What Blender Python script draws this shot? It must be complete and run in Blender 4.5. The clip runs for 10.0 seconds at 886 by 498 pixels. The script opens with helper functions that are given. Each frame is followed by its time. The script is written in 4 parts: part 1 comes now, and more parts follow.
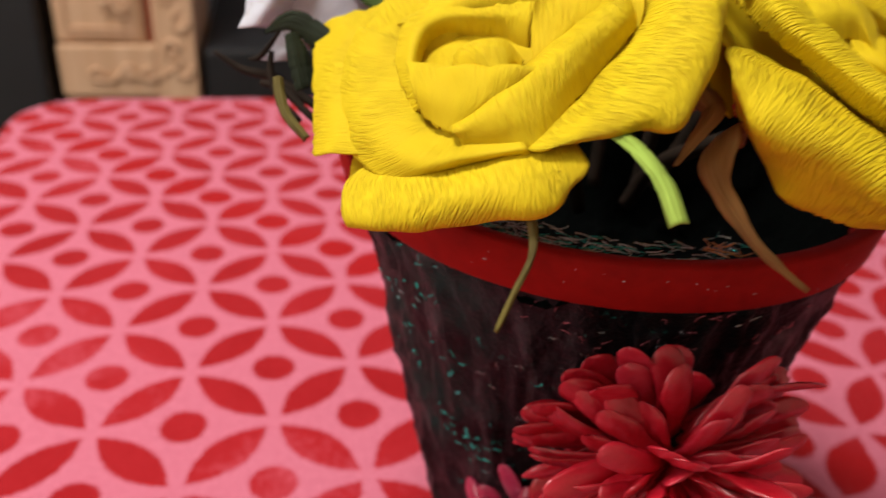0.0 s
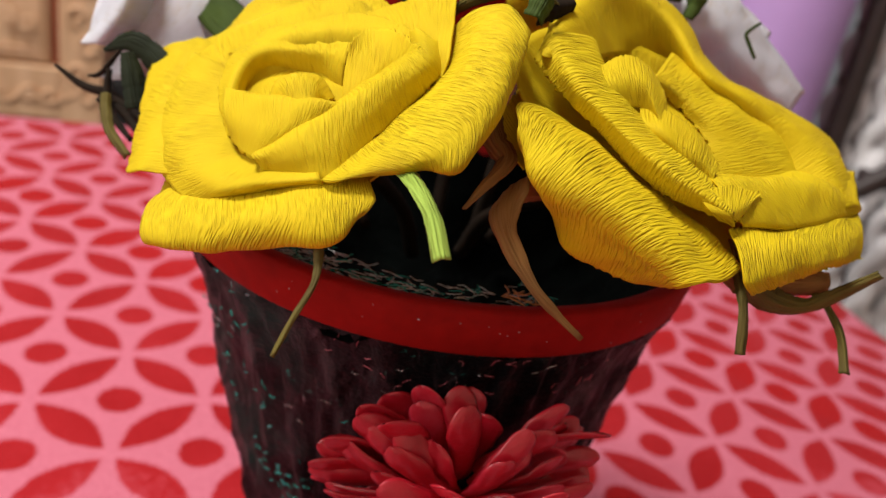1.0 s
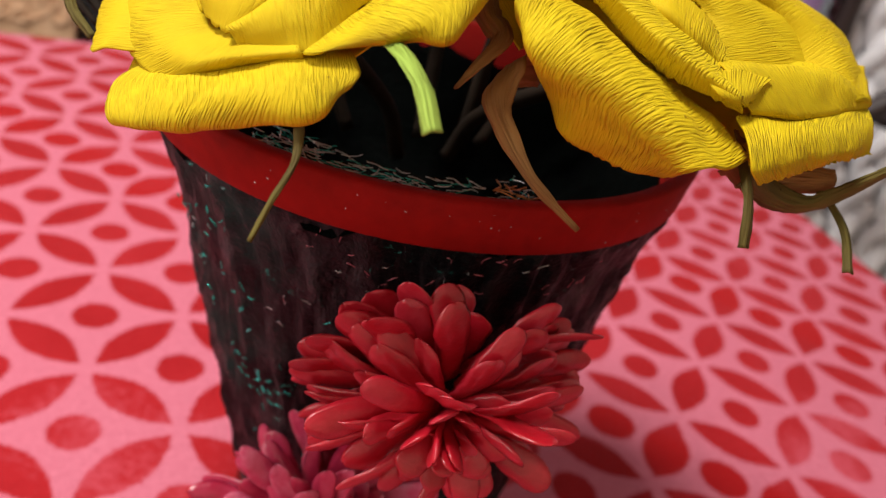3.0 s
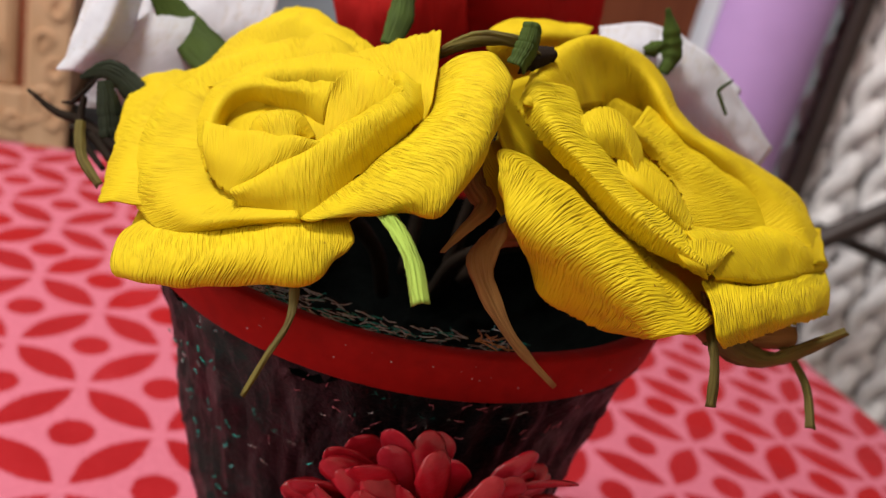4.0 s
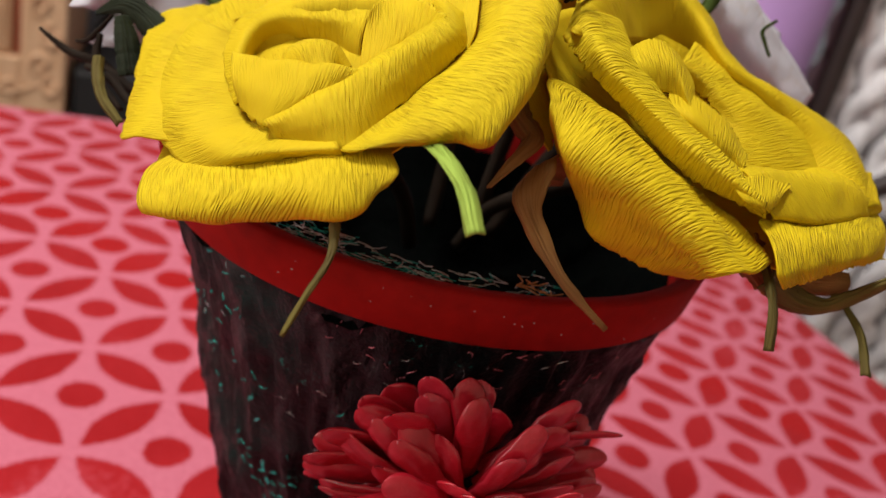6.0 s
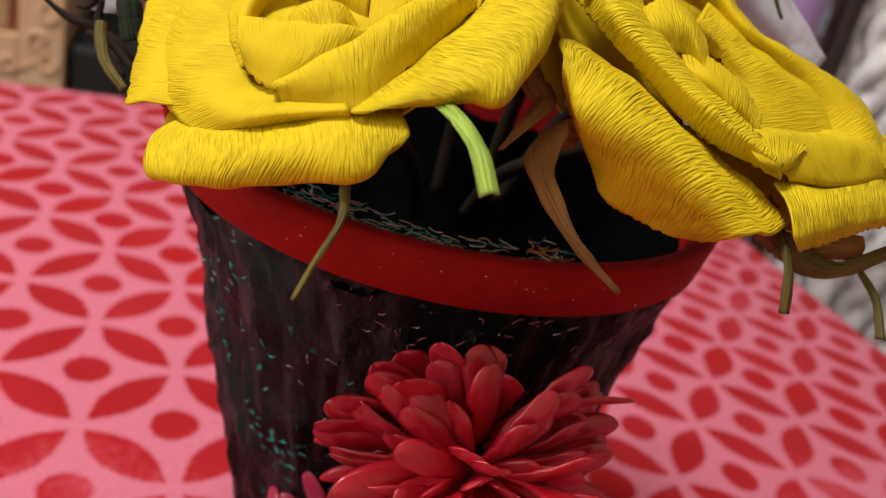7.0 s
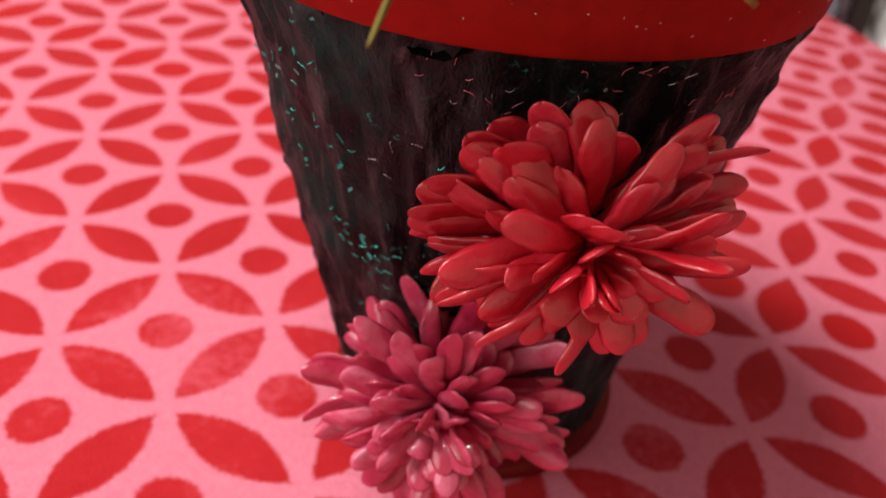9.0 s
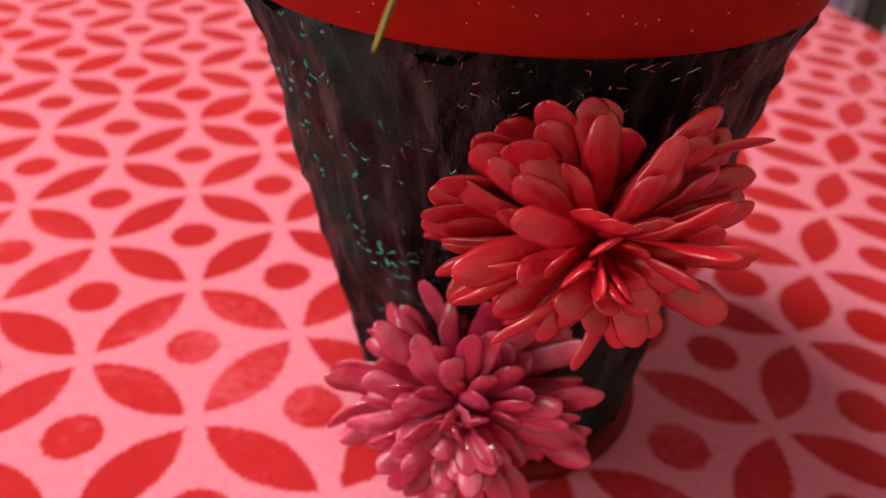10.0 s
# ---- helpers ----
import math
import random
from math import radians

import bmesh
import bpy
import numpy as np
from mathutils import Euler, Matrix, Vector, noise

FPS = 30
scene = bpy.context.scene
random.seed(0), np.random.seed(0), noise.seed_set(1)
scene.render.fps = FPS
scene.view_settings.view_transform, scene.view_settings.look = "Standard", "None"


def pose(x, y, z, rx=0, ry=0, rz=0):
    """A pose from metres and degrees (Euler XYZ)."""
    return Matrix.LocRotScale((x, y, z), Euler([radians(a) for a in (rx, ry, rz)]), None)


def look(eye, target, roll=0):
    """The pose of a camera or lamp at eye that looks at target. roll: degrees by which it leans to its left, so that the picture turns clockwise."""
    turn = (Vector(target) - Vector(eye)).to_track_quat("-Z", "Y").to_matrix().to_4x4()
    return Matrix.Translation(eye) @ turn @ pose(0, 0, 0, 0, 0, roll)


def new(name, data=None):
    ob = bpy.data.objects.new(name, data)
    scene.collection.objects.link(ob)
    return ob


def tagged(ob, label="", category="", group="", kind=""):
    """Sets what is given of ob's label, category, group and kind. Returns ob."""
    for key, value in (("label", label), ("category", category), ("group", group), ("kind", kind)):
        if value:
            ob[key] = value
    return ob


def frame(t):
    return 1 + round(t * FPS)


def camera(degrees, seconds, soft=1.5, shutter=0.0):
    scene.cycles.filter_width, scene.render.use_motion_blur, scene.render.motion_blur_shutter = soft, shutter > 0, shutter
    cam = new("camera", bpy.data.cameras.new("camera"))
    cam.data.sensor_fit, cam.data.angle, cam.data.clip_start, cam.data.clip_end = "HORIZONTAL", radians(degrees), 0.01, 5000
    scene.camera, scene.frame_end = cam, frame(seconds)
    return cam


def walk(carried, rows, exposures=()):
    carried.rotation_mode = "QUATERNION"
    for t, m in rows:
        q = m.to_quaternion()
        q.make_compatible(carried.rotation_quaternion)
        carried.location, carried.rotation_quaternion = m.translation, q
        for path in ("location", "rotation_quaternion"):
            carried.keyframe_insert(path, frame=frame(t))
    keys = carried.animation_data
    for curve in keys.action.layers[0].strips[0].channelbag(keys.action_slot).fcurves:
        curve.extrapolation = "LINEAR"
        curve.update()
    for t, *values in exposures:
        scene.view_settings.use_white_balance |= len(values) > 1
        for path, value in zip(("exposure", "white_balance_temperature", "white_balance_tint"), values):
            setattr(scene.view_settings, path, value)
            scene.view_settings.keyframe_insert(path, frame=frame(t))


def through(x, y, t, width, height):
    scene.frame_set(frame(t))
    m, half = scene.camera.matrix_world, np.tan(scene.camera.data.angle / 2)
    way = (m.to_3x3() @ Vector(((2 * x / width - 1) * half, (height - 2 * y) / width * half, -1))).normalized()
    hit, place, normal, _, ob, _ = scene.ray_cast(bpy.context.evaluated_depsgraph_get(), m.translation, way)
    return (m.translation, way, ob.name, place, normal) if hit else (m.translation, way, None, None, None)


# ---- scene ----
cam = camera(56.30, 10.0, soft=1.3, shutter=0.3)
cam.data.dof.use_dof, cam.data.dof.focus_distance, cam.data.dof.aperture_fstop = True, 0.145, 16.0
# seconds, place in metres, turn in degrees
ROWS = [
    (0.0, 0.0094, -0.2686, 0.2326, 60.60, -3.27, -10.19),
    (0.5, 0.0188, -0.2865, 0.2421, 62.91, -6.51, -12.11),
    (1.0, 0.0305, -0.2779, 0.2323, 64.96, -9.98, -13.31),
    (1.5, 0.0302, -0.2768, 0.2303, 63.16, -11.15, -13.91),
    (2.0, 0.0360, -0.2743, 0.2341, 62.74, -10.24, -14.54),
    (2.2, 0.0338, -0.2735, 0.2285, 60.50, -10.38, -14.34),
    (3.3, 0.0312, -0.2752, 0.2201, 61.21, -11.87, -14.15),
    (3.5, 0.0279, -0.2766, 0.2293, 65.08, -12.17, -14.57),
    (4.0, 0.0278, -0.2765, 0.2324, 67.93, -12.91, -14.98),
    (4.5, 0.0235, -0.2718, 0.2324, 67.53, -12.35, -15.64),
    (5.0, 0.0203, -0.2686, 0.2285, 67.09, -12.57, -15.79),
    (5.5, 0.0239, -0.2687, 0.2261, 66.81, -12.80, -15.68),
    (6.0, 0.0229, -0.2704, 0.2213, 66.32, -13.06, -15.23),
    (6.2, 0.0210, -0.2709, 0.2191, 66.06, -13.60, -15.19),
    (7.3, 0.0223, -0.2672, 0.2181, 63.36, -11.28, -15.33),
    (7.5, 0.0219, -0.2645, 0.2189, 61.97, -9.73, -15.30),
    (8.0, 0.0177, -0.2577, 0.2211, 59.83, -5.84, -15.53),
    (8.5, 0.0218, -0.2601, 0.2098, 57.62, -5.60, -14.57),
    (9.0, 0.0238, -0.2602, 0.1956, 54.10, -5.13, -13.97),
    (9.5, 0.0236, -0.2643, 0.1888, 54.68, -3.69, -13.39),
    (10.0, 0.0247, -0.2652, 0.1953, 55.28, -2.45, -13.75),
]
EXPOSURES = [(0.0, -0.3, 6500, 10), (0.5, -0.3, 6500, 10), (2.0, -0.15, 6500, 10), (3.5, -0.15, 6500, 10), (4.5, -0.45, 6500, 10), (6.0, -0.4, 6500, 10), (8.0, -0.25, 6500, 10), (8.5, -0.1, 6500, 10), (9.0, 0.1, 6500, 10), (9.5, 0.05, 6950, 10), (10.0, 0.09, 7050, 10)]
walk(cam, [(t, pose(x, y, z, rx, ry, rz)) for t, x, y, z, rx, ry, rz in ROWS], EXPOSURES)

# ---- world and light ----
world = bpy.data.worlds.new("room_air")
scene.world = world
world.use_nodes = True
world.node_tree.nodes["Background"].inputs[0].default_value = (1.0, 0.95, 0.9, 1)
world.node_tree.nodes["Background"].inputs[1].default_value = 0.01


def area_lamp(name, eye, target, width, depth, watts, colour):
    data = bpy.data.lights.new(name, "AREA")
    data.shape, data.size, data.size_y, data.energy, data.color = "RECTANGLE", width, depth, watts, colour
    ob = new(name, data)
    ob.matrix_world = look(eye, target)
    return ob


area_lamp("tube_light", (-0.46, 0.05, 1.60), (0.08, -0.08, 0.1), 0.45, 0.35, 35, (1.0, 0.96, 0.91))
# added soft lamp at the left, without a window, to lift pot and shadows
area_lamp("window_light", (-1.0, -0.15, 0.48), (0.1, -0.08, 0.1), 0.9, 0.7, 7, (1.0, 0.97, 0.95))
# ---- materials ----
class Nodes:
    """A short hand for building a procedural material."""

    def __init__(self, name, roughness=0.6, metal=0.0):
        self.mat = bpy.data.materials.new(name)
        self.mat.use_nodes = True
        self.tree = self.mat.node_tree
        self.bsdf = self.tree.nodes["Principled BSDF"]
        self.bsdf.inputs["Roughness"].default_value = roughness
        self.bsdf.inputs["Metallic"].default_value = metal
        self.coord = self.tree.nodes.new("ShaderNodeTexCoord")

    def node(self, kind, **values):
        n = self.tree.nodes.new(kind)
        for key, value in values.items():
            n.inputs[key.replace("_", " ")].default_value = value
        return n

    def link(self, a, b):
        self.tree.links.new(a, b)

    def place(self, scale=(1, 1, 1), space="Object", turn=(0, 0, 0)):
        m = self.tree.nodes.new("ShaderNodeMapping")
        m.inputs["Scale"].default_value = scale
        m.inputs["Rotation"].default_value = [radians(a) for a in turn]
        self.link(self.coord.outputs[space], m.inputs["Vector"])
        return m.outputs["Vector"]

    def noise(self, vector, scale, detail=3.0, rough=0.55, warp=0.0):
        n = self.node("ShaderNodeTexNoise", Scale=scale, Detail=detail, Roughness=rough, Distortion=warp)
        self.link(vector, n.inputs["Vector"])
        return n.outputs["Fac"]

    def ramp(self, fac, *stops):
        r = self.tree.nodes.new("ShaderNodeValToRGB")
        while len(r.color_ramp.elements) < len(stops):
            r.color_ramp.elements.new(0.5)
        for e, (at, colour) in zip(r.color_ramp.elements, stops):
            e.position = at
            e.color = (*colour, 1) if len(colour) == 3 else colour
        self.link(fac, r.inputs["Fac"])
        return r.outputs["Color"]

    def mix(self, fac, a, b, blend="MIX"):
        m = self.tree.nodes.new("ShaderNodeMix")
        m.data_type, m.blend_type = "RGBA", blend
        for value, slot in ((fac, m.inputs[0]), (a, m.inputs[6]), (b, m.inputs[7])):
            if isinstance(value, (int, float)):
                slot.default_value = value
            elif isinstance(value, tuple):
                slot.default_value = (*value, 1)
            else:
                self.link(value, slot)
        return m.outputs[2]

    def math(self, op, a, b=0.0, c=0.0):
        m = self.tree.nodes.new("ShaderNodeMath")
        m.operation = op
        for value, slot in zip((a, b, c), m.inputs):
            if isinstance(value, (int, float)):
                slot.default_value = value
            else:
                self.link(value, slot)
        return m.outputs[0]

    def colour(self, value):
        if isinstance(value, tuple):
            self.bsdf.inputs["Base Color"].default_value = (*value, 1)
        else:
            self.link(value, self.bsdf.inputs["Base Color"])

    def bump(self, height, strength, distance=0.001):
        b = self.node("ShaderNodeBump", Strength=strength, Distance=distance)
        self.link(height, b.inputs["Height"])
        self.link(b.outputs["Normal"], self.bsdf.inputs["Normal"])

    def glow_through(self, colour, amount):
        """Thin paper lets some light through."""
        t = self.tree.nodes.new("ShaderNodeBsdfTranslucent")
        if isinstance(colour, tuple):
            t.inputs["Color"].default_value = (*colour, 1)
        else:
            self.link(colour, t.inputs["Color"])
        m = self.tree.nodes.new("ShaderNodeMixShader")
        m.inputs[0].default_value = amount
        self.link(self.bsdf.outputs[0], m.inputs[1])
        self.link(t.outputs[0], m.inputs[2])
        self.link(m.outputs[0], self.tree.nodes["Material Output"].inputs["Surface"])


def simple(name, colour, roughness=0.6, spread=0.25, scale=60.0, bump=0.2, distance=0.0005, metal=0.0, shine=0.5):
    n = Nodes(name, roughness, metal)
    n.bsdf.inputs["Specular IOR Level"].default_value = shine
    v = n.place()
    big = n.noise(v, scale * 0.15, 2)
    fine = n.noise(v, scale, 4)
    dark = tuple(c * (1 - spread) for c in colour)
    light = tuple(min(1, c * (1 + spread)) for c in colour)
    c = n.ramp(n.math("ADD", n.math("MULTIPLY", big, 0.6), n.math("MULTIPLY", fine, 0.4)), (0.3, dark), (0.7, light))
    n.colour(c)
    n.bump(fine, bump, distance)
    return n.mat


def crepe(name, colour, deep, through, translucency=0.3, ridges=130.0, rough=0.75, across=True, relief=0.0013, even=0.22):
    """Crepe paper: fine uneven ridges that run across the sheet (along u)."""
    n = Nodes(name, rough)
    uv = n.place((1, 1, 1), "UV")
    o = n.place()
    wave = n.tree.nodes.new("ShaderNodeTexNoise")
    stretch = n.place((ridges, 20.0, 1.0) if across else (10.0, ridges, 1.0), "UV")
    wave.inputs["Scale"].default_value, wave.inputs["Detail"].default_value = 1.0, 1.0
    wave.inputs["Distortion"].default_value = 0.1
    n.link(stretch, wave.inputs["Vector"])
    patch = n.noise(o, 60.0, 2)
    fine = n.noise(o, 900.0, 3)
    tone = n.math("ADD", n.math("MULTIPLY", wave.outputs["Fac"], 0.25), n.math("MULTIPLY", patch, 0.75))
    zone = n.ramp(n.noise(o, 75.0, 1), (0.34, (even, even, even)), (0.58, (1, 1, 1)))
    c = n.ramp(tone, (0.25, deep), (0.62, colour))
    specks = n.ramp(n.noise(o, 330.0, 1), (0.79, (1, 1, 1)), (0.82, (0.45, 0.35, 0.2)))
    c = n.mix(1.0, c, specks, "MULTIPLY")
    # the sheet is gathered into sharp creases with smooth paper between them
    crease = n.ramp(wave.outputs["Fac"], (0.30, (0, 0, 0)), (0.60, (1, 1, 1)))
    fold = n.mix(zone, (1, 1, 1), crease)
    # shade inside the creases is painted as a slightly darker tint
    crease_shade = n.ramp(fold, (0.0, (0.93, 0.88, 0.80)), (0.75, (1, 1, 1)))
    n.colour(n.mix(1.0, c, crease_shade, "MULTIPLY"))
    h = n.math("ADD", n.math("MULTIPLY", wave.outputs["Fac"], n.math("MULTIPLY", zone, 0.5)), n.math("ADD", n.math("MULTIPLY", fold, 0.6), n.math("MULTIPLY", fine, 0.10)))
    n.bump(h, 1.0, relief)
    n.bsdf.inputs["Specular IOR Level"].default_value = 0.25
    n.glow_through(through, translucency)
    return n.mat


# orange transmitted tint stands in for light bounced among the shaded petals
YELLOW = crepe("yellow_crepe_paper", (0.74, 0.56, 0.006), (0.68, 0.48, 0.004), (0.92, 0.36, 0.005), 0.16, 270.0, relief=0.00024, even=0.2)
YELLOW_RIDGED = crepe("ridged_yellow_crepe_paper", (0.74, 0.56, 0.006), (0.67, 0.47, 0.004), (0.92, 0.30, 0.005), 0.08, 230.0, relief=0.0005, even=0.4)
WHITE_PAPER = crepe("white_paper", (0.78, 0.79, 0.84), (0.62, 0.63, 0.70), (0.8, 0.8, 0.85), 0.35, 60.0, 0.7, True, 0.0001)
RED_PAPER = crepe("red_crepe_paper", (0.55, 0.010, 0.008), (0.44, 0.006, 0.006), (0.6, 0.01, 0.01), 0.2, 160.0, relief=0.0002)
GREEN_PAPER = crepe("green_crepe_paper", (0.060, 0.100, 0.012), (0.022, 0.040, 0.005), (0.06, 0.12, 0.01), 0.08, 220.0, 0.75, False, 0.00035)
LIME_PAPER = crepe("lime_crepe_paper", (0.42, 0.60, 0.10), (0.24, 0.36, 0.05), (0.4, 0.6, 0.1), 0.15, 240.0, 0.75, False, 0.0005)
OLIVE_PAPER = crepe("olive_crepe_paper", (0.17, 0.14, 0.03), (0.08, 0.055, 0.018), (0.3, 0.22, 0.05), 0.1, 160.0, 0.75, False, 0.0006)
BROWN_PAPER = crepe("dry_brown_paper", (0.40, 0.21, 0.06), (0.20, 0.09, 0.03), (0.5, 0.25, 0.06), 0.15, 160.0, 0.75, False, 0.0006)
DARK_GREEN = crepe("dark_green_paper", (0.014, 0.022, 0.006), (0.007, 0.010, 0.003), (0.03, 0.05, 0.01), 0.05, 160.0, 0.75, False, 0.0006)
DARK_STEM = simple("dark_twig", (0.018, 0.012, 0.008), 0.8, 0.5, 300.0, 0.4, shine=0.1)


def cloth_material():
    """Pink velvety cloth printed with overlapping circles: four petals meet at each knot and a dot sits in every field."""
    n = Nodes("printed_table_cloth", 0.8)
    v = n.place((1 / 0.05, 1 / 0.05, 1), "Object", (0, 0, -45))
    wob = n.tree.nodes.new("ShaderNodeTexNoise")
    wob.inputs["Scale"].default_value, wob.inputs["Detail"].default_value = 1.1, 2.0
    n.link(v, wob.inputs["Vector"])
    fuzz = n.tree.nodes.new("ShaderNodeTexNoise")
    fuzz.inputs["Scale"].default_value, fuzz.inputs["Detail"].default_value = 26.0, 2.0
    n.link(v, fuzz.inputs["Vector"])

    def shift(vector, tex, amount):
        sub = n.tree.nodes.new("ShaderNodeVectorMath")
        sub.operation = "SUBTRACT"
        n.link(tex.outputs["Color"], sub.inputs[0])
        sub.inputs[1].default_value = (0.5, 0.5, 0.5)
        mul = n.tree.nodes.new("ShaderNodeVectorMath")
        mul.operation = "MULTIPLY_ADD"
        n.link(sub.outputs[0], mul.inputs[0])
        mul.inputs[1].default_value = (amount, amount, 0)
        n.link(vector, mul.inputs[2])
        return mul.outputs[0]

    skewed = n.tree.nodes.new("ShaderNodeSeparateXYZ")
    n.link(v, skewed.inputs[0])
    # the cloth is pulled a little askew towards its far side
    pull = n.math("MINIMUM", n.math("MAXIMUM", n.math("MULTIPLY", n.math("ADD", skewed.outputs[1], 1.0), -1 / 3), 0.0), 1.3)
    askew = n.math("MULTIPLY", n.math("MULTIPLY", n.math("SUBTRACT", skewed.outputs[0], 2.8), 0.075), pull)
    joined = n.tree.nodes.new("ShaderNodeCombineXYZ")
    n.link(skewed.outputs[0], joined.inputs[0])
    n.link(n.math("SUBTRACT", skewed.outputs[1], askew), joined.inputs[1])
    p = shift(shift(joined.outputs[0], wob, 0.06), fuzz, 0.05)
    xyz = n.tree.nodes.new("ShaderNodeSeparateXYZ")
    n.link(p, xyz.inputs[0])

    def cell(a):  # -0.5 .. 0.5 about the knots
        return n.math("SUBTRACT", n.math("FRACT", n.math("ADD", a, 0.5)), 0.5)

    ax, ay = n.math("ABSOLUTE", cell(xyz.outputs[0])), n.math("ABSOLUTE", cell(xyz.outputs[1]))
    along, across = n.math("MAXIMUM", ax, ay), n.math("MINIMUM", ax, ay)
    # a petal along each lattice edge from 0.07 to 0.93 of the edge, widest in its middle
    s = n.math("MULTIPLY", n.math("SUBTRACT", along, 0.5), 1 / 0.42)
    width = n.math("MULTIPLY", n.math("SUBTRACT", 1.0, n.math("MULTIPLY", s, s)), 0.17)
    petal = n.math("SUBTRACT", width, across)
    cx, cy = n.math("SUBTRACT", ax, 0.5), n.math("SUBTRACT", ay, 0.5)
    dot = n.math("SUBTRACT", 0.185, n.math("SQRT", n.math("ADD", n.math("MULTIPLY", cx, cx), n.math("MULTIPLY", cy, cy))))
    mask = n.math("MAXIMUM", petal, dot)
    o = n.place()
    flat = n.tree.nodes.new("ShaderNodeSeparateXYZ")
    n.link(o, flat.inputs[0])
    diagonal = n.math("ADD", flat.outputs[0], flat.outputs[1])

    def printed_row(at, half):  # a row that took more dye
        d = n.math("ABSOLUTE", n.math("SUBTRACT", diagonal, at))
        return n.ramp(n.math("DIVIDE", d, half), (0.55, (1, 1, 1)), (1.0, (0, 0, 0)))

    dyed = n.math("MAXIMUM", printed_row(0.172, 0.022), printed_row(0.402, 0.026))
    mask = n.math("ADD", mask, n.math("MULTIPLY", dyed, 0.028))
    edge = n.ramp(n.math("ADD", n.math("MULTIPLY", mask, 8.0), 0.5), (0.40, (0, 0, 0)), (0.64, (1, 1, 1)))
    patchy = n.noise(o, 9.0, 3, 0.6)
    fibre = n.noise(n.place((900, 300, 300)), 1.0, 3, 0.7)
    nap = n.noise(o, 260.0, 4, 0.7)
    worn = n.ramp(n.math("ADD", n.math("MULTIPLY", patchy, 0.75), n.math("MULTIPLY", nap, 0.25)), (0.40, (0.36, 0.006, 0.010)), (0.55, (0.42, 0.012, 0.018)), (0.70, (0.60, 0.09, 0.13)))
    pink = n.ramp(n.math("ADD", n.math("MULTIPLY", nap, 0.5), n.math("MULTIPLY", fibre, 0.5)), (0.3, (0.58, 0.138, 0.205)), (0.7, (0.68, 0.195, 0.270)))
    worn = n.mix(n.math("MULTIPLY", dyed, 0.85), worn, (0.42, 0.004, 0.006))
    grain = n.noise(o, 1500.0, 2, 0.6)
    speck = n.ramp(grain, (0.30, (0.74, 0.70, 0.72)), (0.50, (1, 1, 1)), (0.72, (1.0, 1.0, 1.0)))
    lint = n.ramp(n.noise(n.place((700, 1500, 900)), 1.0, 2, 0.6), (0.70, (0, 0, 0)), (0.78, (1, 1, 1)))
    c = n.mix(1.0, n.mix(edge, pink, worn), speck, "MULTIPLY")
    n.colour(n.mix(n.math("MULTIPLY", lint, 0.35), c, (0.86, 0.42, 0.46)))
    n.bump(n.math("ADD", n.math("MULTIPLY", nap, 0.4), n.math("ADD", n.math("MULTIPLY", fibre, 0.3), n.math("MULTIPLY", grain, 0.5))), 0.6, 0.0008)
    n.bsdf.inputs["Sheen Weight"].default_value = 0.14
    n.bsdf.inputs["Sheen Roughness"].default_value = 0.4
    n.bsdf.inputs["Sheen Tint"].default_value = (1.0, 0.75, 0.8, 1)
    n.bsdf.inputs["Specular IOR Level"].default_value = 0.15
    return n.mat


CLOTH = cloth_material()


def wood(name, dark, light, roughness=0.45, axis=(60, 60, 6)):
    n = Nodes(name, roughness)
    grain = n.noise(n.place(axis), 1.0, 5, 0.65, 1.2)
    big = n.noise(n.place(), 4.0, 2)
    n.colour(n.ramp(n.math("ADD", n.math("MULTIPLY", grain, 0.7), n.math("MULTIPLY", big, 0.3)), (0.3, dark), (0.7, light)))
    n.bump(grain, 0.15, 0.0006)
    return n.mat


PALE_WOOD = wood("pale_varnished_wood", (0.56, 0.32, 0.17), (0.78, 0.53, 0.34))
RED_WOOD = wood("red_brown_wood", (0.22, 0.055, 0.025), (0.34, 0.10, 0.045))
TABLE_WOOD = wood("dark_table_wood", (0.10, 0.045, 0.02), (0.20, 0.09, 0.045))
WALL_BLUE = simple("grey_blue_wall_paint", (0.46, 0.53, 0.62), 0.8, 0.08, 14.0, 0.1)
# for the unseen walls: cream is picked so their bounce warms the shadows
WALL_CREAM = simple("warm_bounce_cream", (0.64, 0.54, 0.46), 0.8, 0.08, 14.0, 0.1)
CEILING_WHITE = simple("white_ceiling_paint", (0.75, 0.75, 0.74), 0.85, 0.05, 20.0, 0.1)
FLOOR_GREY = simple("grey_floor_tile", (0.22, 0.21, 0.20), 0.4, 0.2, 12.0, 0.1)
BLACK = simple("plain_black", (0.012, 0.012, 0.013), 0.5, 0.3, 40.0, 0.1)
# ---- helpers for building ----
def part(name, bm, material, parent=None, label="", smooth=True):
    """One mesh object from a bmesh, under a thing or a part."""
    bmesh.ops.recalc_face_normals(bm, faces=bm.faces)
    mesh = bpy.data.meshes.new(name)
    bm.to_mesh(mesh)
    bm.free()
    for poly in mesh.polygons:
        poly.use_smooth = smooth
    mesh.materials.append(material)
    ob = new(name, mesh)
    if parent is not None:
        ob.parent = parent
    if label:
        ob["label"] = label
    return ob


def thing(name, x, y, z, label, category, group="", kind=""):
    ob = new(name)
    ob.empty_display_size = 0.02
    ob.location = (x, y, z)
    return tagged(ob, label, category, group, kind)


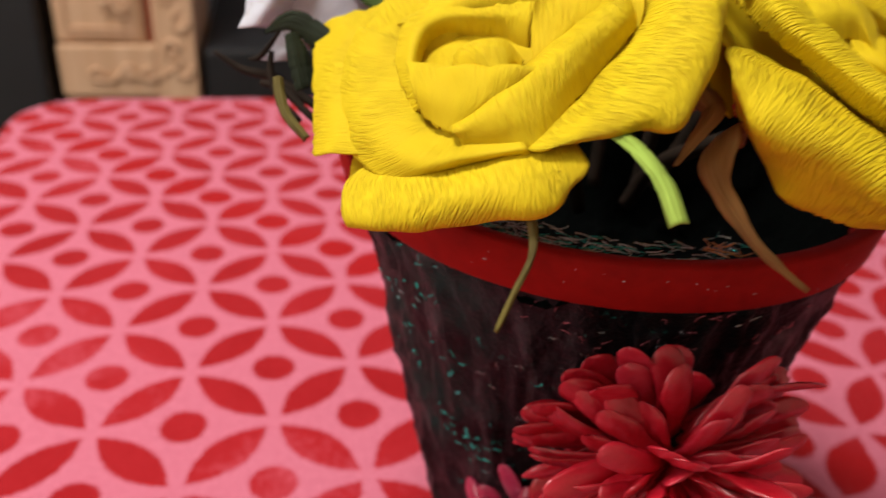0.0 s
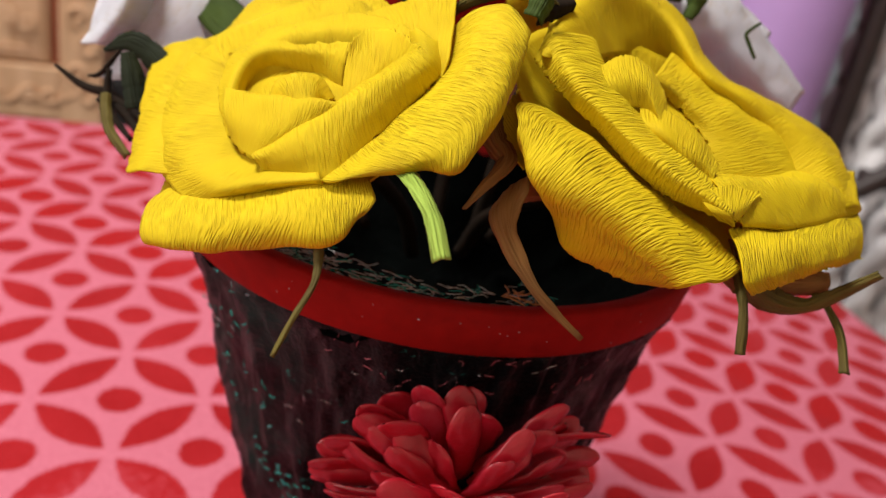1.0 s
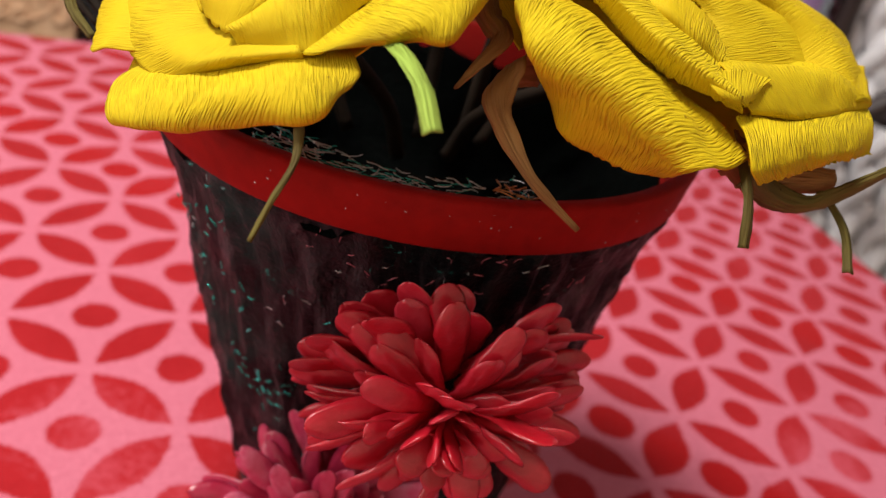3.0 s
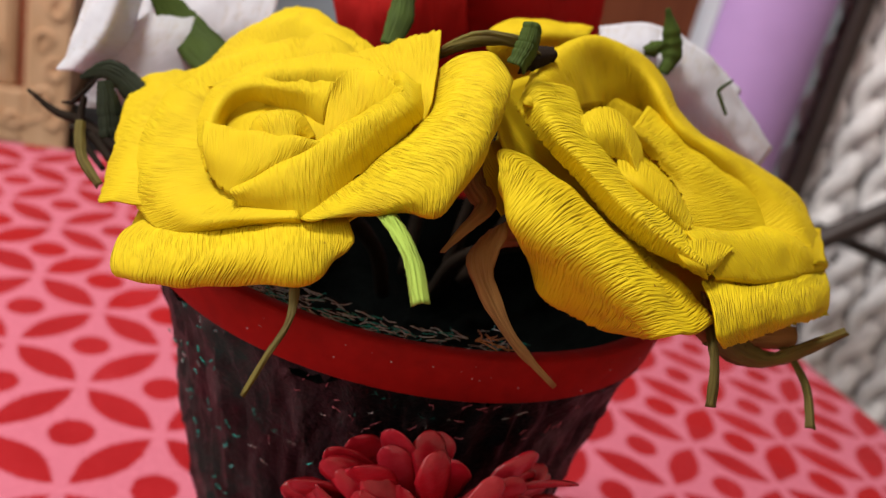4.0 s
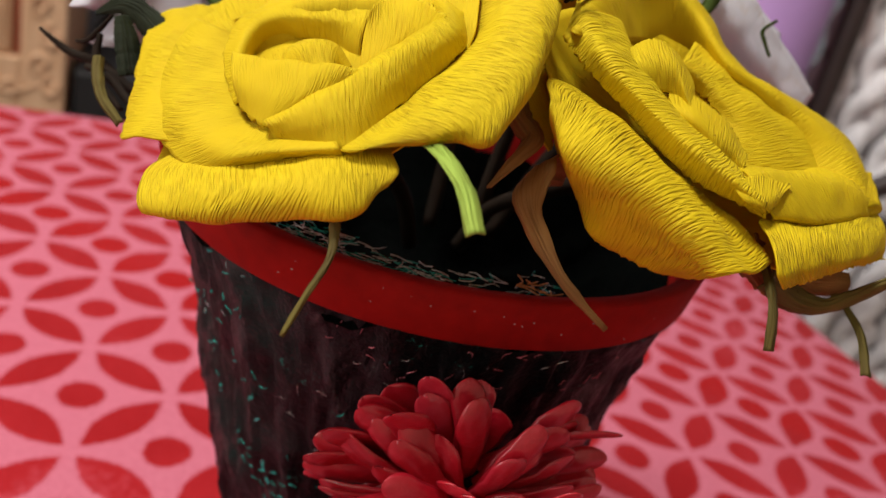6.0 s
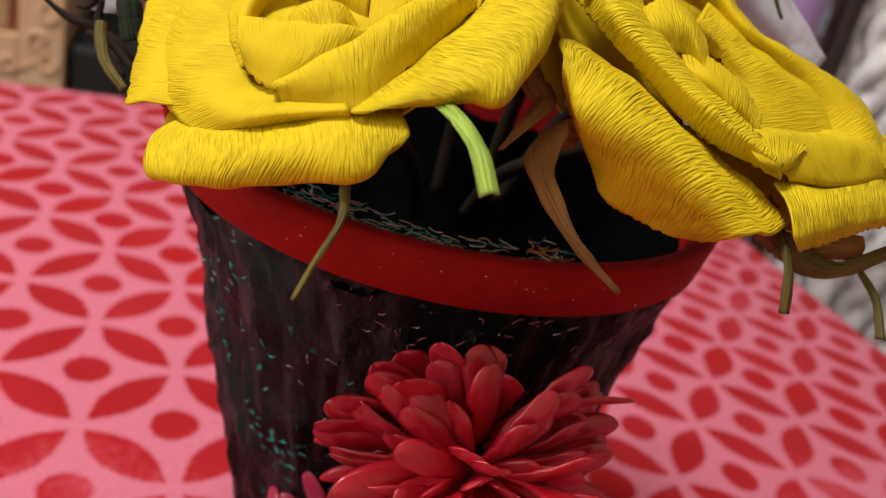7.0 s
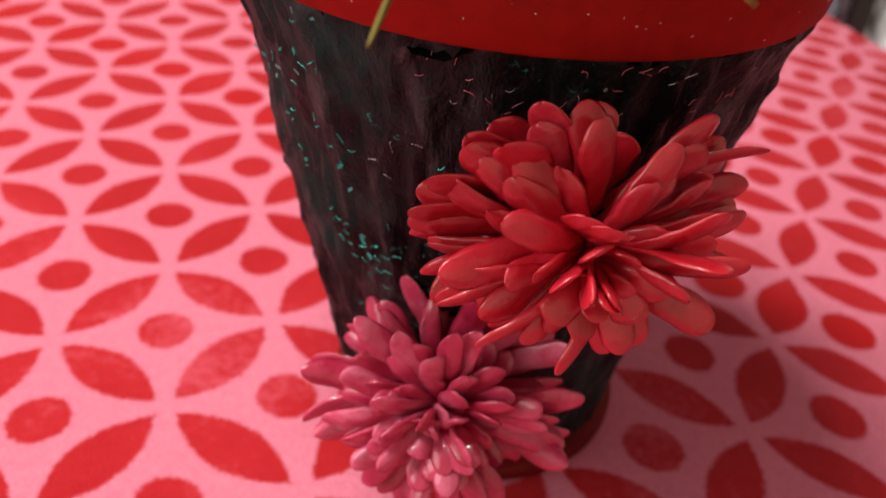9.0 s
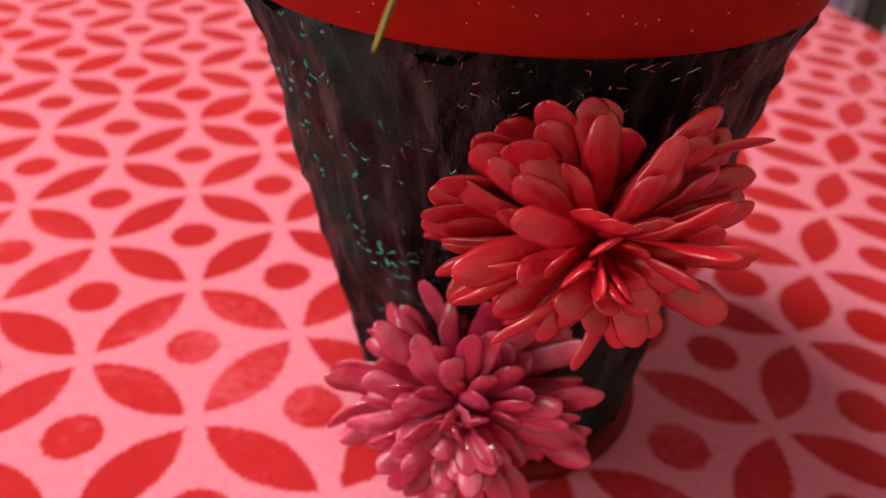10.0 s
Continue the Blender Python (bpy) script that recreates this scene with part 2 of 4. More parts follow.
def box(size, at=(0, 0, 0), bevel=0.0, segments=2):
    bm = bmesh.new()
    bmesh.ops.create_cube(bm, size=1.0, matrix=Matrix.Translation(at) @ Matrix.Diagonal((*size, 1)))
    if bevel:
        bmesh.ops.bevel(bm, geom=bm.edges[:], offset=bevel, segments=segments, affect="EDGES", profile=0.5)
    return bm


def add(bm, other):
    """Join another bmesh into bm."""
    mesh = bpy.data.meshes.new("tmp")
    other.to_mesh(mesh)
    other.free()
    bm.from_mesh(mesh)
    bpy.data.meshes.remove(mesh)
    return bm


def spin(profile, steps=64, centre=None):
    """A turned shape from (radius, height) pairs; centre(z) may shift the axis."""
    bm = bmesh.new()
    rings = []
    for r, z in profile:
        cx, cy = centre(z) if centre else (0, 0)
        rings.append([bm.verts.new((cx + r * math.cos(a), cy + r * math.sin(a), z)) for a in (2 * math.pi * k / steps for k in range(steps))])
    for lo, hi in zip(rings, rings[1:]):
        for k in range(steps):
            bm.faces.new((lo[k], lo[(k + 1) % steps], hi[(k + 1) % steps], hi[k]))
    return bm


def bend(points, n):
    """n + 1 places along a smooth curve through the points."""
    pts = [Vector(p) for p in points]
    pts = [2 * pts[0] - pts[1]] + pts + [2 * pts[-1] - pts[-2]]
    out = []
    spans = len(pts) - 3
    for k in range(n + 1):
        s = min(k / n * spans, spans - 1e-9)
        i, t = int(s), s - int(s)
        a, b, c, d = pts[i:i + 4]
        out.append(0.5 * (2 * b + (c - a) * t + (2 * a - 5 * b + 4 * c - d) * t * t + (3 * b - a - 3 * c + d) * t ** 3))
    return out


def tube(points, radii, n=24, sides=10):
    """A bent, tapering rod."""
    line = bend(points, n)
    bm = bmesh.new()
    rings = []
    side = Vector((0.31, 0.87, 0.4))
    for k, p in enumerate(line):
        way = (line[min(k + 1, n)] - line[max(k - 1, 0)]).normalized()
        side = (side - way * side.dot(way)).normalized()
        up = way.cross(side)
        s = k / n * (len(radii) - 1)
        i = min(int(s), len(radii) - 2)
        r = radii[i] + (radii[i + 1] - radii[i]) * (s - i)
        rings.append([bm.verts.new(p + r * (math.cos(a) * side + math.sin(a) * up)) for a in (2 * math.pi * q / sides for q in range(sides))])
    for lo, hi in zip(rings, rings[1:]):
        for q in range(sides):
            bm.faces.new((lo[q], lo[(q + 1) % sides], hi[(q + 1) % sides], hi[q]))
    bm.faces.new(rings[0][::-1])
    bm.faces.new(rings[-1])
    return bm


def sheet(rows, nu=36, nv=14, thick=0.0005, crinkle=0.0, seed=0, fray=0.0):
    """A sheet of paper bent smoothly through rows of control places, with thickness, a fine crinkle and u, v coordinates."""
    cols = [bend(r, nu) for r in rows]
    grid = [bend([c[k] for c in cols], nv) for k in range(nu + 1)]
    if fray:  # hand-cut edges
        for i in range(nu + 1):
            for j, inner in ((0, 2), (nv, nv - 2)):
                way = (grid[i][j] - grid[i][inner]).normalized()
                grid[i][j] = grid[i][j] + way * fray * (noise.noise(Vector((i * 0.9, seed * 2.3, j))) + 0.6 * noise.noise(Vector((i * 0.23, seed * 1.3, j + 5))))
    bm = bmesh.new()
    uv = bm.loops.layers.uv.new("uv")
    normals = [[None] * (nv + 1) for _ in range(nu + 1)]
    for i in range(nu + 1):
        for j in range(nv + 1):
            du = grid[min(i + 1, nu)][j] - grid[max(i - 1, 0)][j]
            dv = grid[i][min(j + 1, nv)] - grid[i][max(j - 1, 0)]
            nrm = du.cross(dv)
            normals[i][j] = nrm.normalized() if nrm.length > 1e-12 else Vector((0, 0, 1))
    length = sum((grid[i + 1][nv // 2] - grid[i][nv // 2]).length for i in range(nu))
    height = sum((grid[nu // 2][j + 1] - grid[nu // 2][j]).length for j in range(nv))
    sides = []
    for s in (0.5, -0.5):
        layer = []
        for i in range(nu + 1):
            line = []
            for j in range(nv + 1):
                w = crinkle * noise.noise(grid[i][j] * 160 + Vector((seed, 0, 0)))
                line.append(bm.verts.new(grid[i][j] + normals[i][j] * (s * thick + w)))
            layer.append(line)
        sides.append(layer)

    def face(quad, at):
        f = bm.faces.new(quad)
        for loop, (a, b) in zip(f.loops, at):
            loop[uv].uv = (a / nu * length * 10 + seed * 0.37, b / nv * height * 10 + seed * 0.11)

    a, b = sides
    for i in range(nu):
        for j in range(nv):
            at = ((i, j), (i + 1, j), (i + 1, j + 1), (i, j + 1))
            face([a[p][q] for p, q in at], at)
            face([b[p][q] for p, q in at[::-1]], at[::-1])
    rim = [(i, 0) for i in range(nu)] + [(nu, j) for j in range(nv)] + [(i, nv) for i in range(nu, 0, -1)] + [(0, j) for j in range(nv, 0, -1)]
    for p, q in zip(rim, rim[1:] + rim[:1]):
        face((a[p[0]][p[1]], b[p[0]][p[1]], b[q[0]][q[1]], a[q[0]][q[1]]), (p, p, q, q))
    return bm


# ---- the room ----
FLOOR = -0.75
X0, X1, Y0, Y1, TOP = -1.1, 2.1, -1.3, 1.25, 1.75


def slab(name, x0, x1, y0, y1, z0, z1, material, label, category):
    ob = part(name, box((x1 - x0, y1 - y0, z1 - z0), ((x0 + x1) / 2, (y0 + y1) / 2, (z0 + z1) / 2)), material, smooth=False)
    return tagged(ob, label, category, kind="structure")


slab("floor", X0 - 0.1, X1 + 0.1, Y0 - 0.1, Y1 + 0.1, FLOOR - 0.1, FLOOR, FLOOR_GREY, "plain grey tiled floor of the small room", "floor")
slab("ceiling", X0 - 0.1, X1 + 0.1, Y0 - 0.1, Y1 + 0.1, TOP, TOP + 0.1, CEILING_WHITE, "plain white painted ceiling of the room", "ceiling")
slab("wall_north", X0, X1, Y1, Y1 + 0.1, FLOOR, TOP, WALL_BLUE, "pale grey-blue painted wall behind the table", "wall")
slab("wall_south", X0, X1, Y0 - 0.1, Y0, FLOOR, TOP, WALL_CREAM, "unseen room wall, coloured cream to warm the bounced light", "wall")
slab("wall_west", X0 - 0.1, X0, Y0, Y1, FLOOR, TOP, WALL_CREAM, "unseen room wall, coloured cream to warm the bounced light", "wall")
slab("wall_east", X1, X1 + 0.1, Y0, Y1, FLOOR, TOP, WALL_CREAM, "unseen room wall, coloured cream to warm the bounced light", "wall")


# ---- the table and its cloth ----
TX0, TX1, TY0, TY1 = -0.192, 0.475, -0.46, 0.402


def rounded_plate(x0, x1, y0, y1, z0, z1, corner, drop=0.0):
    """A plate with rounded corners; drop > 0 lets its border fall softly, like a hanging cloth."""
    outline = []
    for cx, cy, a0 in ((x1 - corner, y1 - corner, 0), (x0 + corner, y1 - corner, 90), (x0 + corner, y0 + corner, 180), (x1 - corner, y0 + corner, 270)):
        for k in range(9):
            a = radians(a0 + k * 90 / 8)
            outline.append((cx + corner * math.cos(a), cy + corner * math.sin(a)))
    bm = bmesh.new()
    mx, my = (x0 + x1) / 2, (y0 + y1) / 2
    rings = []

    def ring(grow, z):
        out = []
        for x, y in outline:
            d = Vector((x - mx, y - my))
            d = d + d.normalized() * grow
            out.append(bm.verts.new((mx + d.x, my + d.y, z)))
        rings.append(out)

    if drop:
        for grow, z in ((-0.012, z1), (-0.006, z1 - 0.0008), (-0.002, z1 - 0.003), (0.001, z1 - 0.008), (0.003, z1 - 0.02), (0.006, z1 - drop)):
            ring(grow, z)
    else:
        for grow, z in ((-0.003, z1), (0, z1 - 0.003), (0, z0 + 0.003), (-0.003, z0)):
            ring(grow, z)
    top = bm.faces.new(rings[0])
    for lo, hi in zip(rings, rings[1:]):
        n = len(lo)
        for k in range(n):
            bm.faces.new((lo[k], lo[(k + 1) % n], hi[(k + 1) % n], hi[k]))
    if not drop:
        bm.faces.new(rings[-1][::-1])
    return bm


table = thing("table", 0.14, -0.03, FLOOR, "small wooden table covered by a printed cloth", "table")


def under_table(bm):
    bmesh.ops.translate(bm, verts=bm.verts, vec=(-0.14, 0.03, -FLOOR))
    return bm


part("tabletop", under_table(rounded_plate(TX0 + 0.006, TX1 - 0.006, TY0 + 0.006, TY1 - 0.006, -0.028, -0.004, 0.045)), TABLE_WOOD, table, smooth=False)
for lx in (TX0 + 0.06, TX1 - 0.06):
    for ly in (TY0 + 0.06, TY1 - 0.06):
        part("leg", under_table(box((0.04, 0.04, -FLOOR - 0.028), (lx, ly, (FLOOR - 0.028) / 2), 0.004)), TABLE_WOOD, table, smooth=False)
cloth = part("tablecloth", rounded_plate(TX0, TX1, TY0, TY1, 0, 0, 0.05, 0.13), CLOTH)
solid = cloth.modifiers.new("thickness", "SOLIDIFY")
solid.thickness, solid.offset = 0.0015, -1
tagged(cloth, "pink velvety tablecloth printed with red petals and dots", "tablecloth")
# ---- the flower pot ----
PX, PY, LEAN_X, LEAN_Y = 0.0994, -0.0713, -0.043, -0.017
R0, R1, RIM_Z, BAND = 0.041, 0.0692, 0.155, 0.0122


def pot_axis(z):
    return LEAN_X * z, LEAN_Y * z


def pot_radius(z):
    return R0 + (R1 - R0) * z / RIM_Z


def pot_place(angle, z, out=0.0):
    """A place on the pot's wall; angle in degrees, -90 faces the camera's side."""
    cx, cy = pot_axis(z)
    r = pot_radius(z) + out
    return Vector((PX + cx + r * math.cos(radians(angle)), PY + cy + r * math.sin(radians(angle)), z))


pot = thing("flower_pot", PX, PY, 0, "handmade black flower pot with bark-like sides and red rim band", "flower pot")


def bark_material():
    n = Nodes("black_painted_bark", 0.42)
    v = n.place((1, 1, 0.35))
    rough = n.noise(v, 110.0, 5, 0.6, 0.6)
    fine = n.noise(n.place(), 600.0, 4, 0.6)
    big = n.noise(n.place(), 28.0, 3)
    # mauve-grey plates; paler crests and near-black hollows also paint the lit relief
    c = n.ramp(rough, (0.36, (0.0008, 0.0012, 0.0015)), (0.54, (0.0060, 0.0062, 0.0075)), (0.72, (0.070, 0.054, 0.060)))
    teal = n.ramp(big, (0.5, (0, 0, 0)), (0.68, (1, 1, 1)))
    c = n.mix(n.math("MULTIPLY", teal, 0.7), c, (0.003, 0.040, 0.036))
    flake = n.ramp(n.noise(n.place((1, 1, 1.6)), 420.0, 2, 0.5, 1.5), (0.67, (0, 0, 0)), (0.70, (1, 1, 1)))
    flake = n.math("MULTIPLY", flake, n.ramp(n.noise(n.place(), 45.0, 2), (0.5, (0, 0, 0)), (0.62, (1, 1, 1))))
    c = n.mix(n.math("MULTIPLY", flake, 0.8), c, (0.02, 0.20, 0.17))
    n.colour(c)
    n.bump(n.math("ADD", rough, n.math("MULTIPLY", fine, 0.3)), 1.0, 0.0022)
    n.bsdf.inputs["Specular IOR Level"].default_value = 0.18
    return n.mat


BARK = bark_material()
RED_BAND = simple("red_painted_band", (0.28, 0.006, 0.004), 0.75, 0.25, 260.0, 0.35, 0.0004, shine=0.12)
LIP_RED = simple("dark_red_lip", (0.12, 0.005, 0.005), 0.6, 0.3, 260.0, 0.35, 0.0004, shine=0.12)
# green glitter paper taken down to near black: the pot mouth's shade is included
FOAM = simple("shaded_green_glitter_paper", (0.0008, 0.0014, 0.0012), 0.95, 0.8, 500.0, 0.9, 0.0015, shine=0.04)


def bark_wall():
    steps, rows = 260, 90
    bm = bmesh.new()
    rings = []
    for j in range(rows + 1):
        z = 0.003 + (RIM_Z - BAND + 0.004 - 0.003) * j / rows
        ring = []
        for k in range(steps):
            a = 2 * math.pi * k / steps
            d = Vector((math.cos(a), math.sin(a), 0))
            p = Vector((d.x * 24, d.y * 24, z * 75))
            ridge = noise.multi_fractal(p, 0.9, 2.1, 4) * 0.0011
            plate = noise.turbulence(Vector((d.x * 9, d.y * 9, z * 28)), 3, True) * 0.0022
            peel = max(0.0, noise.ridged_multi_fractal(Vector((d.x * 15, d.y * 15, z * 22)), 0.9, 2.0, 3, 1.0, 2.0) - 0.9) * 0.0012
            r = pot_radius(z) - 0.0034 + ridge + plate + peel
            r += 0.0014 * max(0.0, min(1.0, (z - (RIM_Z - BAND - 0.018)) / 0.018)) - 0.0012 * max(0.0, min(1.0, (z - (RIM_Z - BAND)) / 0.002))
            cx, cy = pot_axis(z)
            ring.append(bm.verts.new((cx + r * d.x, cy + r * d.y, z)))
        rings.append(ring)
    for lo, hi in zip(rings, rings[1:]):
        for k in range(steps):
            bm.faces.new((lo[k], lo[(k + 1) % steps], hi[(k + 1) % steps], hi[k]))
    bm.faces.new(rings[0][::-1])
    return bm


part("pot_wall", bark_wall(), BARK, pot)
z0, z1 = RIM_Z - BAND, RIM_Z
ro = 0.0022
part("rim_band", spin([(pot_radius(z0) - 0.001, z0), (pot_radius(z0) + ro - 0.0006, z0), (pot_radius(z0) + ro, z0 + 0.0006), (pot_radius(z1) + ro, z1 - 0.0008), (pot_radius(z1) + ro - 0.0007, z1), (pot_radius(z1) - 0.0012, z1), (pot_radius(z1) - 0.0018, z1 - 0.0008), (pot_radius(z1 - 0.014) - 0.005, z1 - 0.014)], 128, pot_axis), RED_BAND, pot, "dark red painted rim band")
part("base_lip", spin([(R0 - 0.002, 0.006), (R0 + 0.0035, 0.0052), (R0 + 0.0045, 0.004), (R0 + 0.0045, 0.0012), (R0 + 0.0035, 0), (R0 - 0.002, 0)], 96), LIP_RED, pot, "thin dark red base lip")


def filling():
    bm = bmesh.new()
    n = 70
    rr = pot_radius(RIM_Z) - 0.0025
    cx, cy = pot_axis(RIM_Z)
    rings = [[bm.verts.new((cx, cy, RIM_Z - 0.038))]]
    for j in range(1, 31):
        r = rr * j / 30
        ring = []
        for k in range(n):
            a = 2 * math.pi * k / n
            x, y = cx + r * math.cos(a), cy + r * math.sin(a)
            z = RIM_Z - 0.010 - 0.028 * max(0.0, 1 - (j / 30) ** 3 * 1.25) + 0.005 * noise.fractal(Vector((x * 110, y * 110, 3)), 0.8, 2.0, 4) - 0.003 * (j == 30)
            ring.append(bm.verts.new((x, y, z)))
        rings.append(ring)
    for k in range(n):
        bm.faces.new((rings[0][0], rings[1][k], rings[1][(k + 1) % n]))
    for lo, hi in zip(rings[1:], rings[2:]):
        for k in range(n):
            bm.faces.new((lo[k], hi[k], hi[(k + 1) % n], lo[(k + 1) % n]))
    return bm


part("filling", filling(), FOAM, pot, "crumpled green glitter filling, near black for the shade inside the pot")
# ---- the paper roses ----
def rose(centre, turn, label):
    ob = new("paper_rose")
    ob.empty_display_size = 0.02
    ob.matrix_world = Matrix.Translation(centre) @ turn.to_4x4()
    return tagged(ob, label, "paper flower", "yellow roses in the pot")


def petal(head, seed, *rows, material=None):
    """A petal from rows of control places in millimetres on the rose's own disc."""
    rows = [[Vector(p) / 1000 for p in row] for row in rows]
    return part("petal", sheet(rows, 60, 8 * (len(rows) - 1) + 4, 0.0004, 0.0006, seed, 0.0009), material or YELLOW, head)


FRONT_ROSE_TURN = Matrix(((0.844, -0.1805, 0.5051), (-0.0, 0.9417, 0.3364), (-0.5364, -0.2839, 0.7948))).transposed()
front_rose = rose((0.0483, -0.1241, 0.1849), FRONT_ROSE_TURN, "bright yellow crepe paper rose with curled wrinkled petals, tilted forwards")
petal(front_rose, 1,
      [(-32.2, 50.1, -4), (-21.5, 48.1, -4), (-13.7, 56.8, -4), (-3.4, 60.9, -4), (5.2, 59.6, -4), (11.9, 48.4, -4), (19.9, 32.1, -4)],
      [(-26.3, 37.2, -2), (-17, 38.5, -2), (-10.1, 44.9, -2), (-1.8, 48.3, -2), (5, 47, -2), (11.6, 38.7, -2), (19.4, 23.9, -2)],
      [(-20.9, 27.6, -5), (-14.4, 30.3, -5), (-7.7, 35.2, -5), (-0.9, 38, -5), (4.4, 37.2, -5), (10.4, 31.4, -5), (16.8, 21.3, -5)])
petal(front_rose, 2,
      [(-41.6, 7.5, -3), (-40.7, 19.8, -3), (-40, 35.2, -3), (-37, 49, -3), (-27.3, 48.7, -3)],
      [(-34.9, 2.3, -1), (-34.4, 13.8, -0.5), (-33.2, 27.4, -0.5), (-29.6, 38, -0.5), (-21.9, 39.9, -1)],
      [(-26.4, -1.7, -3), (-27.4, 13.8, -3.5), (-26.6, 24.7, -3.5), (-24.2, 31.6, -3.5), (-19, 35.1, -3.5)])
petal(front_rose, 3,
      [(-26.5, 41.7, -2), (-16.7, 44.1, -1.5), (-7, 43.1, -1), (2.3, 41.2, -1), (10, 38.4, -1), (15.2, 31.1, -1.5)],
      [(-22.4, 30.2, 0), (-14.7, 33.2, 0), (-5.6, 33.5, 0), (3.4, 32.6, -0), (10.8, 29.3, 0), (17.3, 22.9, -0.5)],
      [(-18.6, 21.9, -3), (-12.3, 24.5, -3), (-5.8, 27.1, -3), (1.8, 27, -3), (9.2, 24.9, -3), (16, 19, -3)])
petal(front_rose, 4,
      [(-27.9, 42.5, -2), (-32.2, 33.9, -2), (-35, 20.1, -2.5), (-33.4, 5.1, -2.5), (-24.9, -10.2, -2), (-12.1, -14.4, -1.5), (1.8, -18.8, -1.5)],
      [(-22.9, 32.9, 0.5), (-26.8, 23.4, 0.8), (-27.5, 10.5, 1), (-24.8, -2.5, 1), (-17.4, -12, 1), (-8.9, -15.8, 1), (1.7, -19.1, -0)],
      [(-15.1, 25.1, -1.5), (-16.7, 16.7, -1.2), (-17.1, 7.5, -1.2), (-15, -0.8, -1.2), (-11.8, -5.3, -1), (-6.3, -9.6, -0.8), (0.8, -14.6, -1)])
petal(front_rose, 5,
      [(-18.4, 33.5, -1), (-6.8, 34.6, -0), (2.2, 30.8, 0.5), (12, 27.2, 0.5), (20.6, 18.4, 0.5), (26.5, 6.2, 0.5)],
      [(-14.2, 26.3, 1), (-5.1, 26.7, 1.5), (3.4, 23.9, 1.5), (11.6, 20.2, 1.5), (19, 12.9, 1.5), (23.5, 3.7, 1.5)],
      [(-13.6, 19.2, -3), (-6, 21.1, -3), (1.4, 21, -3), (9.6, 16.5, -3), (16.1, 11, -3), (18.7, 4.9, -3)])
petal(front_rose, 6,
      [(-17.1, 3.7, -1.4), (-18.8, 14.5, -0), (-18.1, 22.8, 0.7), (-14, 28.8, 1.4), (-6.1, 26.5, 2.1), (2.4, 18.6, 2.8), (11.8, 12.6, 3.5)],
      [(-14.2, 2.8, 0.4), (-15.2, 10.9, 1.4), (-13.9, 17.7, 2.1), (-10.6, 22.4, 2.1), (-5, 21.7, 2.1), (2.5, 15.5, 2.1), (9.9, 9, 2.5)],
      [(-13.6, 7.9, -2.8), (-14.5, 15.5, -3.5), (-13.5, 20.7, -4.2), (-10.6, 23.6, -4.9), (-5.6, 22.3, -4.9), (1, 16.8, -4.9), (6.5, 5.6, -3.5)])
petal(front_rose, 7,
      [(-14.3, 21.3, -2), (-4.8, 21.4, -3), (9.5, 12.3, -2)],
      [(-15, 13.1, -2), (-2.3, 9.6, -1.5), (10, 5.6, -2)],
      [(-12.1, 2.8, -2), (-2.9, -0.6, -1.5), (7.1, 0, -2)])
petal(front_rose, 8,
      [(11.7, 11.3, 4.2), (15.2, 14.6, 3.5), (20.5, 11.1, 3.5), (24.9, 1.1, 4.2)],
      [(9.3, 7.1, 1.4), (13.6, 6.6, 1.4), (17.9, 5.1, 1.4), (21.6, 1.2, 2.1)],
      [(6.9, -0.4, -0.7), (11.1, 1.6, -0.7), (15.9, 3.5, -0.7), (19.5, 2.5, 0)])
petal(front_rose, 9,
      [(-8.2, 10.2, -1), (-5.4, 11.3, 2), (-0.3, 9.1, 3.5), (3.8, 7.1, 2), (5.5, 3.1, -1)],
      [(-6.6, 5.4, 2), (-2.6, 3.9, 5.5), (1.1, 2.6, 6.5), (4.1, 0.3, 5.5), (5.6, -1.2, 2)],
      [(-6.1, 4.1, 1), (-1.9, -0.7, 4.5), (1, -2.7, 5.5), (3.3, -3.7, 4.5), (4.3, -1.4, 1)])
petal(front_rose, 10,
      [(-15.2, 14.2, 1.4), (-9, 7.6, 2.1), (-2.7, 2.4, 2.5), (3.1, -1.9, 2.5), (7.1, -4.1, 2.1)],
      [(-15.4, 12.7, 4.2), (-8.8, 5.3, 5), (-2.2, -0.4, 5.5), (4.1, -4.9, 5.5), (8.4, -6.9, 4.2)],
      [(-15.2, 4.7, 3.6), (-9.3, -2.5, 4.2), (-4, -6.8, 4.2), (1, -7.8, 3.6), (6.3, -7.1, 2.8)],
      [(-15.2, 0, 0.7), (-12.3, -6.3, 0.8), (-9.9, -8.7, 0.8), (-4.5, -7.9, 0.8), (4.9, -5.8, 0.8)])
petal(front_rose, 11,
      [(-9.7, -11.7, -2.1), (1.6, -18.1, -1.4), (10.5, -13.1, -1.4), (18.7, -7.2, -1.4), (26.9, -1, -1.4), (29.4, 9.1, -1.4)],
      [(-9, -11.8, 1.8), (2.5, -14.5, 2.8), (11.2, -10.7, 3.1), (19.2, -5.9, 3.1), (25.9, -1.3, 2.8), (27.3, 6.4, 1.4)],
      [(-10, -9.9, 2.8), (2.7, -8.7, 4.2), (12.1, -5.4, 4.5), (18.9, -1.8, 4.2), (24.3, 2.4, 3.5), (24.8, 10.6, 2.1)],
      [(-11.1, -1.7, -2.1), (0.1, 0.4, -1.4), (8.8, 3.7, -1.4), (16, 6.2, -1.4), (20.6, 10.2, -1.4), (21.3, 14.7, -1.4)])
